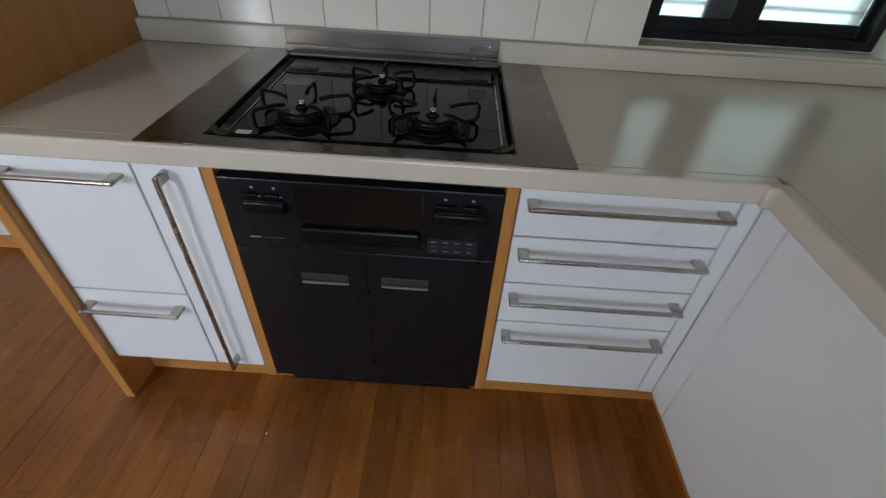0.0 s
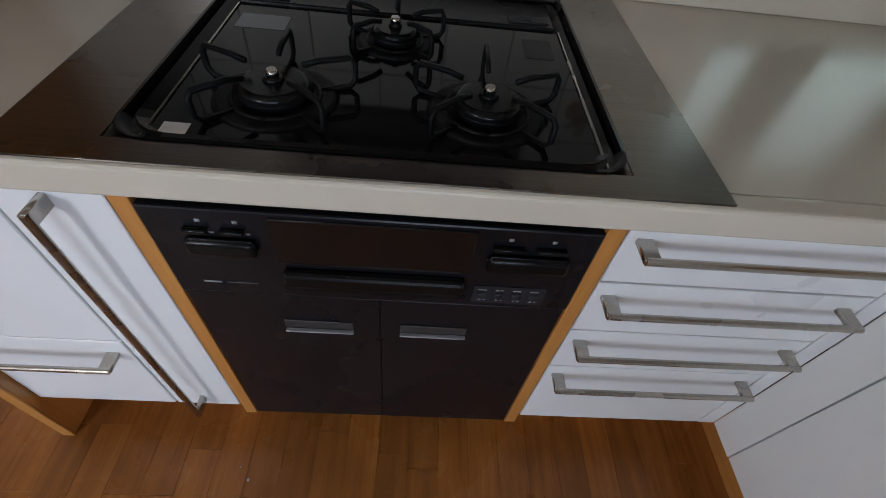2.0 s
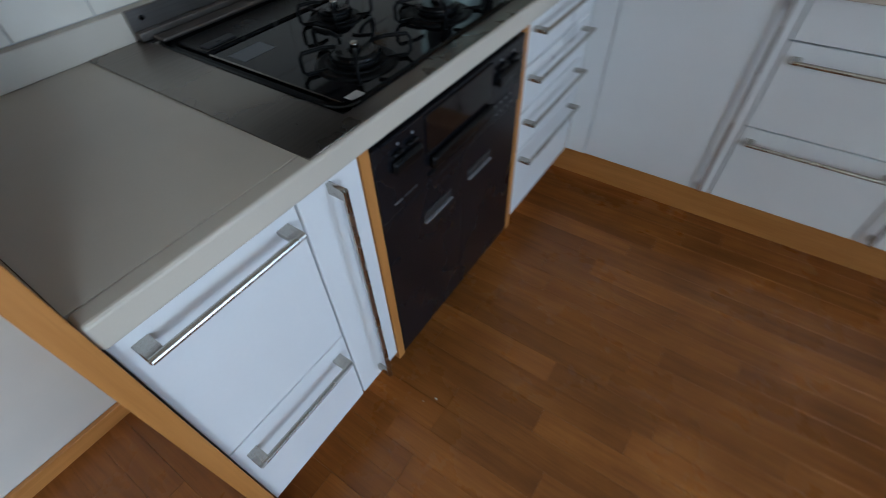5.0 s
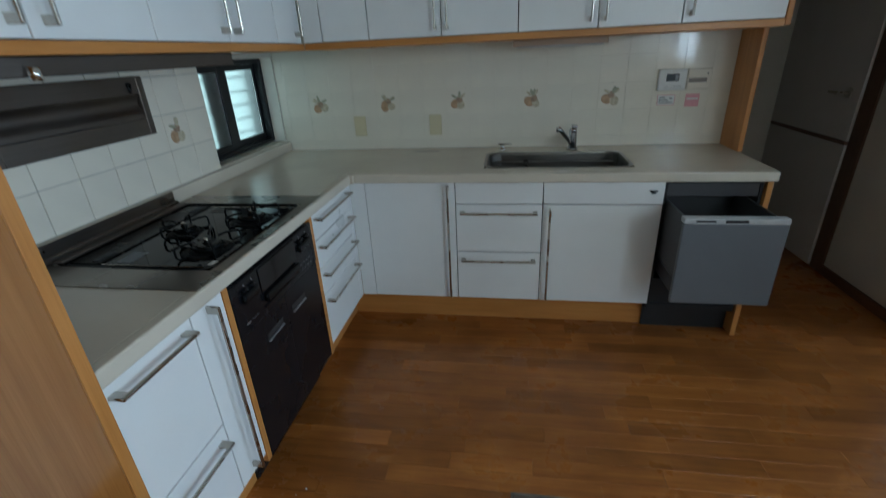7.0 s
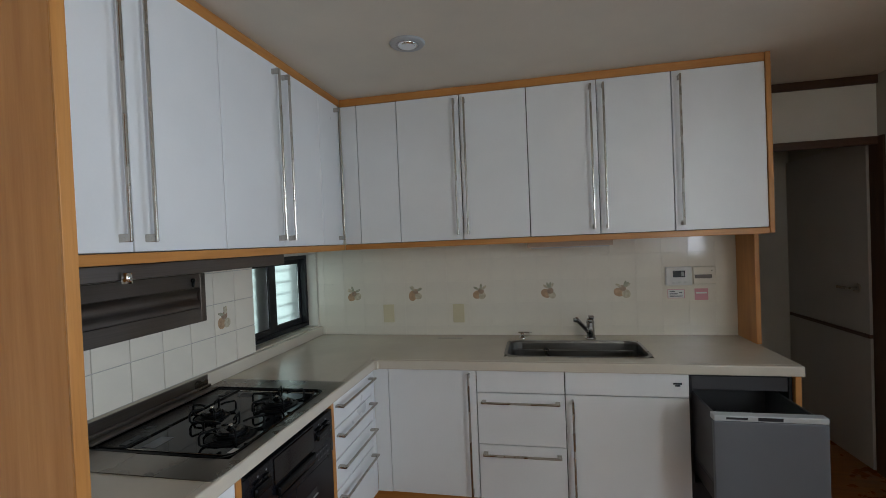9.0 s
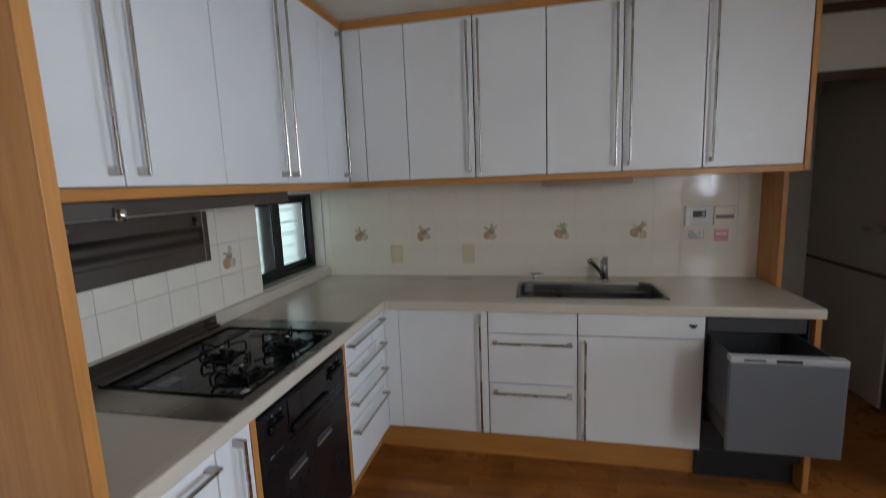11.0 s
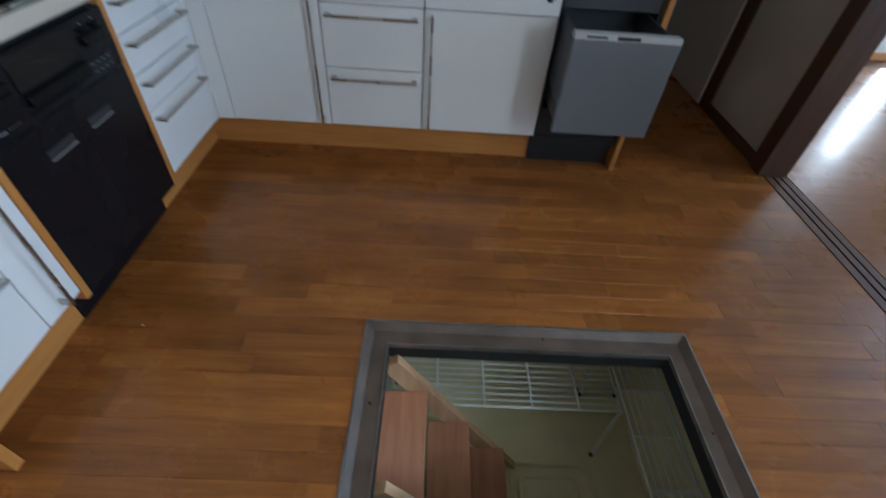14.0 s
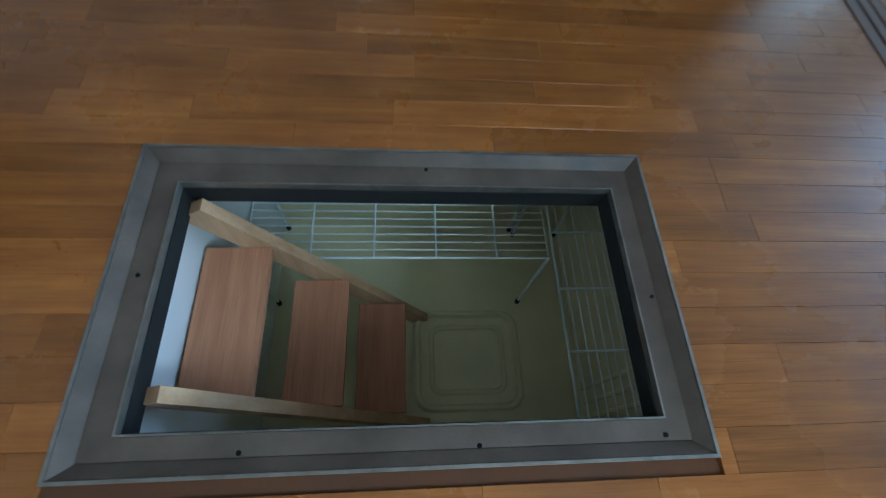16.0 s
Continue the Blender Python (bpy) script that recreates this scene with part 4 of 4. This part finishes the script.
def mitre_frame(bm, o, i, zo, zi):
    a = [(o[0], o[2]), (o[1], o[2]), (o[1], o[3]), (o[0], o[3])]
    b = [(i[0], i[2]), (i[1], i[2]), (i[1], i[3]), (i[0], i[3])]
    vo = [bm.verts.new((x, y, zo)) for x, y in a]
    vi = [bm.verts.new((x, y, zi)) for x, y in b]
    lo = [bm.verts.new((x, y, zo - 0.05)) for x, y in a]
    li = [bm.verts.new((x, y, zi - 0.05)) for x, y in b]
    for k in range(4):
        j = (k + 1) % 4
        bm.faces.new((vo[k], vo[j], vi[j], vi[k]))
        bm.faces.new((lo[k], lo[j], li[j], li[k]))
        bm.faces.new((vo[k], vo[j], lo[j], lo[k]))
        bm.faces.new((vi[k], vi[j], li[j], li[k]))


bm = bmesh.new()
mitre_frame(bm, (HX0, HX1, HY0, HY1), (HX0 + 0.006, HX1 - 0.006, HY0 + 0.006, HY1 - 0.006), 0.003, 0.003)
part("outer_lip", bm, M_HATCHLIP, ht, "worn bare aluminium edge")
bm = bmesh.new()
mitre_frame(bm, (HX0 + 0.0065, HX1 - 0.0065, HY0 + 0.0065, HY1 - 0.0065), (HX0 + 0.03, HX1 - 0.03, HY0 + 0.03, HY1 - 0.03), 0.001, -0.022)
part("rebate", bm, M_HATCH, ht)
bm = bmesh.new()
mitre_frame(bm, (HX0 + 0.0305, HX1 - 0.0305, HY0 + 0.0305, HY1 - 0.0305), (IX0 - 0.004, IX1 + 0.004, IY0 - 0.004, IY1 + 0.004), -0.020, -0.020)
part("ledge", bm, M_HATCH, ht)
bm = bmesh.new()
mitre_frame(bm, (IX0 - 0.0035, IX1 + 0.0035, IY0 - 0.0035, IY1 + 0.0035), (IX0, IX1, IY0, IY1), -0.016, -0.016)
part("inner_lip", bm, M_HATCHLIP, ht)
for x, y in ((1.10, -1.615), (1.50, -1.618), (1.84, -1.612), (0.868, -1.30), (1.42, -1.045), (1.878, -1.35)):
    bm = bmesh.new()
    cyl(bm, (x, y, -0.020), (x, y, -0.0185), 0.0045, 10)
    part("screw", bm, M_BLACKMETAL, ht)
bm = bmesh.new()
mitre_frame(bm, (IX0 + 0.0005, IX1 - 0.0005, IY0 + 0.0005, IY1 - 0.0005), (IX0 + 0.003, IX1 - 0.003, IY0 + 0.003, IY1 - 0.003), -0.035, -0.035)
part("seal", bm, M_RUBBER, ht)

PXa, PXb, PYa, PYb, PZ = 0.872, 2.06, -1.72, -0.70, -0.93
pit = thing("storage_pit", (1.4, -1.2, PZ), "greenish cream underfloor storage pit with one white side", "storage pit", kind="structure")
part("pit_wall", box(PXa - 0.03, PXa, PYa, PYb, PZ, -0.125), M_WHITE, pit, "white side board of the pit")
part("pit_wall", box(PXb, PXb + 0.03, PYa, PYb, PZ, -0.125), M_PIT, pit)
part("pit_wall", box(PXa - 0.03, PXb + 0.03, PYb, PYb + 0.03, PZ, -0.125), M_PIT, pit)
part("pit_wall", box(PXa - 0.03, PXb + 0.03, PYa - 0.03, PYa, PZ, -0.125), M_PIT, pit)
part("pit_floor", box(PXa - 0.03, PXb + 0.03, PYa - 0.03, PYb + 0.03, PZ - 0.03, PZ), M_PIT, pit)
for k in range(3):
    part("rib", box(PXb - 0.012, PXb - 0.0005, PYa + 0.2 + 0.05 * k, PYa + 0.215 + 0.05 * k, PZ + 0.02, -0.2, bev=0.004), M_PIT, pit)
for hx, hy, rr, w, zz in ((0.21, 0.195, 0.07, 0.030, 0.022), (0.150, 0.135, 0.05, 0.022, 0.014)):
    bm = bmesh.new()
    rim_ring(bm, 1.622, -1.285, hx, hy, rr, w, PZ + 0.0005, PZ + zz)
    part("raised_rim", bm, M_PIT, pit)


def wire_shelf(name, x0, x1, y0, y1, z, long_axis, label):
    s = thing(name, ((x0 + x1) / 2, (y0 + y1) / 2, z), label, "wire shelf", "wire shelves")
    def wire(a, b, r):
        bm = bmesh.new()
        cyl(bm, a, b, r, 6)
        part("wire", bm, M_WIRE, s)
    u0, u1, v0, v1 = (x0, x1, y0, y1) if long_axis == 0 else (y0, y1, x0, x1)

    def at(u, v, h):
        return (u, v, h) if long_axis == 0 else (v, u, h)
    k = v0 + 0.028
    while k < v1 - 0.005:
        wire(at(u0, k, z), at(u1, k, z), 0.0024)
        k += 0.028
    k = u0 + 0.197
    while k < u1 - 0.02:
        wire(at(k, v0, z + 0.004), at(k, v1, z + 0.004), 0.0036)
        k += 0.197
    bm = bmesh.new()
    tube(bm, [(x0, y0, z), (x1, y0, z), (x1, y1, z), (x0, y1, z), (x0, y0, z)], 0.0045, 8)
    part("rim", bm, M_WIRE, s)
    for x, y in ((x0, y0), (x1, y0), (x0, y1), (x1, y1)):
        bm = bmesh.new()
        cyl(bm, (x, y, PZ), (x, y, z), 0.006, 10)
        lg = part("leg", bm, M_WIRE, s)
        bm = bmesh.new()
        cyl(bm, (x, y, PZ + 0.0005), (x, y, PZ + 0.03), 0.010, 10, 0.008)
        part("foot", bm, M_RUBBER, lg, "black rubber foot")
    return s


wire_shelf("wire_shelf", 0.885, 1.845, -1.052, -0.715, -0.485, 0, "white-coated wire shelf on the far side of the pit")
wire_shelf("wire_shelf", 1.858, 2.045, -1.56, -0.74, -0.47, 1, "white-coated wire shelf at the end of the pit")

ld = thing("step_ladder", (1.3, -1.31, PZ), "three-tread wooden ladder standing in the storage pit", "ladder")
for y0, y1 in ((-1.135, -1.105), (-1.528, -1.498)):
    bm = bmesh.new()
    top, bot = Vector((0.905, 0, -0.075)), Vector((1.44, 0, PZ))
    nrm = Vector((0.74, 0, 0.46)).normalized() * 0.036
    vs = []
    for p in (top, bot):
        for y in (y0, y1):
            for s in (-1, 1):
                q = p + nrm * s
                vs.append(bm.verts.new((q.x, y, max(q.z, PZ) if p is bot else q.z)))
    bmesh.ops.convex_hull(bm, input=vs)
    part("stringer", bm, M_STEPWOOD, ld)
for x, z in ((0.965, -0.25), (1.135, -0.475), (1.305, -0.70)):
    bm = bmesh.new()
    bx(bm, x - 0.085, x + 0.075, -1.4975, -1.1355, z - 0.013, z + 0.013, 0.003)
    part("tread", bm, M_STEPWOOD_Y, ld, "reddish cedar tread")

# ---------------------------------------------------------------- tiles
TP = 0.1445
tile_data = {}


def tile_mesh(w, h, axis):
    key = (round(w, 3), round(h, 3), axis)
    if key not in tile_data:
        bm = bmesh.new()
        if axis == "y":
            bx(bm, -0.004, 0.004, -w / 2, w / 2, -h / 2, h / 2, 0.0012, 1)
        else:
            bx(bm, -w / 2, w / 2, -0.004, 0.004, -h / 2, h / 2, 0.0006, 1)
        me = bpy.data.meshes.new("tile")
        bm.to_mesh(me)
        bm.free()
        me.materials.append(M_TILE)
        tile_data[key] = me
    return tile_data[key]


def lay(parent, me, loc):
    ob = new("tile", me)
    ob.parent = parent
    ob.matrix_parent_inverse = parent.matrix_basis.inverted()
    ob.location = loc
    return ob


part("grout_bed", box(-0.6078, -0.6040, -1.5, WY0, 0.8505, 1.4190), M_GROUT, wall_west)
part("grout_bed", box(-0.6060, 1.9300, 0.6012, 0.6078, 0.8505, 1.4190), M_GROUT_PALE, wall_north)
JG = 0.0026
y_lines = [-1.5] + [-0.541 + TP * k for k in range(-6, 4) if -1.49 < -0.541 + TP * k < WY0 - 0.01] + [WY0]
z_lines = [0.909, 1.0535, 1.198, 1.3425, 1.419]
for a, b in zip(y_lines, y_lines[1:]):
    for c0, c1 in zip(z_lines, z_lines[1:]):
        lay(wall_west, tile_mesh(b - a - JG, c1 - c0 - JG, "y"), (-0.604, (a + b) / 2, (c0 + c1) / 2))
XP = 0.140
x_lines = [-0.606] + [-0.347 + XP * (k + 0.5) for k in range(-2, 20) if -0.60 < -0.347 + XP * (k + 0.5) < 1.92] + [1.930]
z_lines_n = [0.8505, 0.909, 1.0485, 1.188, 1.3275, 1.419]
for a, b in zip(x_lines, x_lines[1:]):
    for c0, c1 in zip(z_lines_n, z_lines_n[1:]):
        lay(wall_north, tile_mesh(b - a - 0.0010, c1 - c0 - 0.0010, "x"), ((a + b) / 2, 0.604, (c0 + c1) / 2))


def disc(bm, c, u, v, ru, rv, turn, depth, n=14):
    c, u, v = Vector(c), Vector(u), Vector(v)
    w = u.cross(v).normalized()
    ring, back = [], []
    for k in range(n):
        a = 2 * math.pi * k / n
        p, q = ru * math.cos(a), rv * math.sin(a)
        e = u * (p * math.cos(turn) - q * math.sin(turn)) + v * (p * math.sin(turn) + q * math.cos(turn))
        ring.append(bm.verts.new(c + e + w * depth))
        back.append(bm.verts.new(c + e * 1.05))
    bm.faces.new(ring)
    for k in range(n):
        bm.faces.new((ring[k], ring[(k + 1) % n], back[(k + 1) % n], back[k]))


def motif(parent, c, u, v, seed):
    rng = random.Random(seed)
    c, u, v = Vector(c), Vector(u) * 1.45, Vector(v) * 1.45
    kinds = ((M_ORANGE, -0.012, -0.010, 0.019, 0.017), (M_YELLOW, 0.013, -0.012, 0.016, 0.016), (M_MAUVE, 0.0, 0.006, 0.013, 0.012))
    for k, (mat, a, b, ru, rv) in enumerate(kinds):
        bm = bmesh.new()
        disc(bm, c + u * (a + rng.uniform(-0.006, 0.006)) + v * (b + rng.uniform(-0.005, 0.005)), u, v, ru * rng.uniform(0.8, 1.2), rv, rng.uniform(0, 3), 0.0006 + 0.0002 * k)
        part("painted_fruit", bm, mat, parent)
    for k in range(4):
        bm = bmesh.new()
        a = rng.uniform(0.3, 2.9)
        disc(bm, c + u * (math.cos(a) * 0.02) + v * (0.012 + math.sin(a) * 0.014), u, v, 0.013, 0.005, a, 0.0013 + 0.0001 * k, 10)
        part("painted_leaf", bm, M_LEAF if k % 2 else M_YELLOW, parent)


for k, x in enumerate((-0.347, 0.073, 0.493, 0.913, 1.333)):
    motif(wall_north, (x, 0.5998, 1.115), (1, 0, 0), (0, 0, 1), 10 + k)
motif(wall_west, (-0.5998, -0.325, 1.125), (0, 1, 0), (0, 0, 1), 31)

# ---------------------------------------------------------------- floorboards
BW = 0.0745
board_data = {}


def board_mesh(length):
    key = round(length, 3)
    if key not in board_data:
        bm = bmesh.new()
        bx(bm, -length / 2 + 0.0001, length / 2 - 0.0001, -BW / 2 + 0.0001, BW / 2 - 0.0001, -0.008, 0.0, 0.0006, 1)
        me = bpy.data.meshes.new("floorboard")
        bm.to_mesh(me)
        bm.free()
        me.materials.append(M_BOARD)
        board_data[key] = me
    return board_data[key]


rng = random.Random(5)
LENS = (0.30, 0.45, 0.45, 0.60, 0.60, 0.75)
rest = bmesh.new()
nearest = 0
ys = []
k = 0
while True:
    yy = HY1 + BW * (k + 0.5)
    if yy - BW / 2 > 1.70:
        break
    ys.append(yy)
    k += 1
k = 1
while HY1 - BW * (k - 0.5) > -3.15:
    ys.append(HY1 - BW * (k - 0.5))
    k += 1


def put_board(x0, x1, yc):
    global nearest
    near = -0.1 < (x0 + x1) / 2 < 2.5 and -1.75 < yc < 0.12 and nearest < 300
    if near:
        nearest += 1
        ob = new("floorboard", board_mesh(x1 - x0))
        ob.parent = floor
        ob.matrix_parent_inverse = floor.matrix_basis.inverted()
        ob.location = ((x0 + x1) / 2, yc, rng.uniform(-0.0003, 0.0002))
        ob.rotation_euler = (rng.uniform(-0.007, 0.007), rng.uniform(-0.0005, 0.0005), 0)
    else:
        bx(rest, x0 + 0.0003, x1 - 0.0003, yc - BW / 2 + 0.0003, yc + BW / 2 - 0.0003, -0.008, 0.0)


def clip_row(x0, x1, yc):
    """Boards of a row, cut where the hatch frame interrupts it."""
    if HY0 < yc + BW / 2 - 0.002 and yc - BW / 2 < HY1 - 0.002:
        if x0 < HX0 < x1:
            put_board(x0, HX0, yc)
            x0 = HX1 if x1 > HX1 else None
        elif HX0 <= x0 < HX1:
            x0 = HX1 if x1 > HX1 else None
    if x0 is not None and x1 - x0 > 0.01:
        put_board(round(x0, 3), round(x1, 3), yc)


for yc in ys:
    x = -0.604 - rng.choice((0.0, 0.15, 0.30, 0.40, 0.22))
    while x < 2.737:
        L = rng.choice(LENS)
        a, b = max(x, -0.604), min(x + L, 2.737)
        if b - a > 0.02:
            clip_row(a, b, yc)
        x += L
for yc in (q for q in ys if q > -2.26):
    x = 2.87 - rng.choice((0.0, 0.15, 0.3))
    while x < 6.04:
        L = rng.choice((0.6, 0.75, 0.9))
        put_board(max(x, 2.87), min(x + L, 6.04), yc)
        x += L
joined = part("floorboards", rest, M_BOARD, floor)
tagged(joined, kind="stuff")
for x, y, k in ((0.11, -1.075, 1.0), (0.083, -1.10, 0.55)):
    bm = bmesh.new()
    bmesh.ops.create_icosphere(bm, subdivisions=1, radius=0.004 * k, matrix=Matrix.Translation((x, y, 0.002 * k)) @ Matrix.Diagonal((1.2, 0.8, 0.5, 1)))
    tagged(part("crumb", bm, M_STICKER), "tiny pale crumb lying on the floorboards", "crumb", "crumbs on the floor")
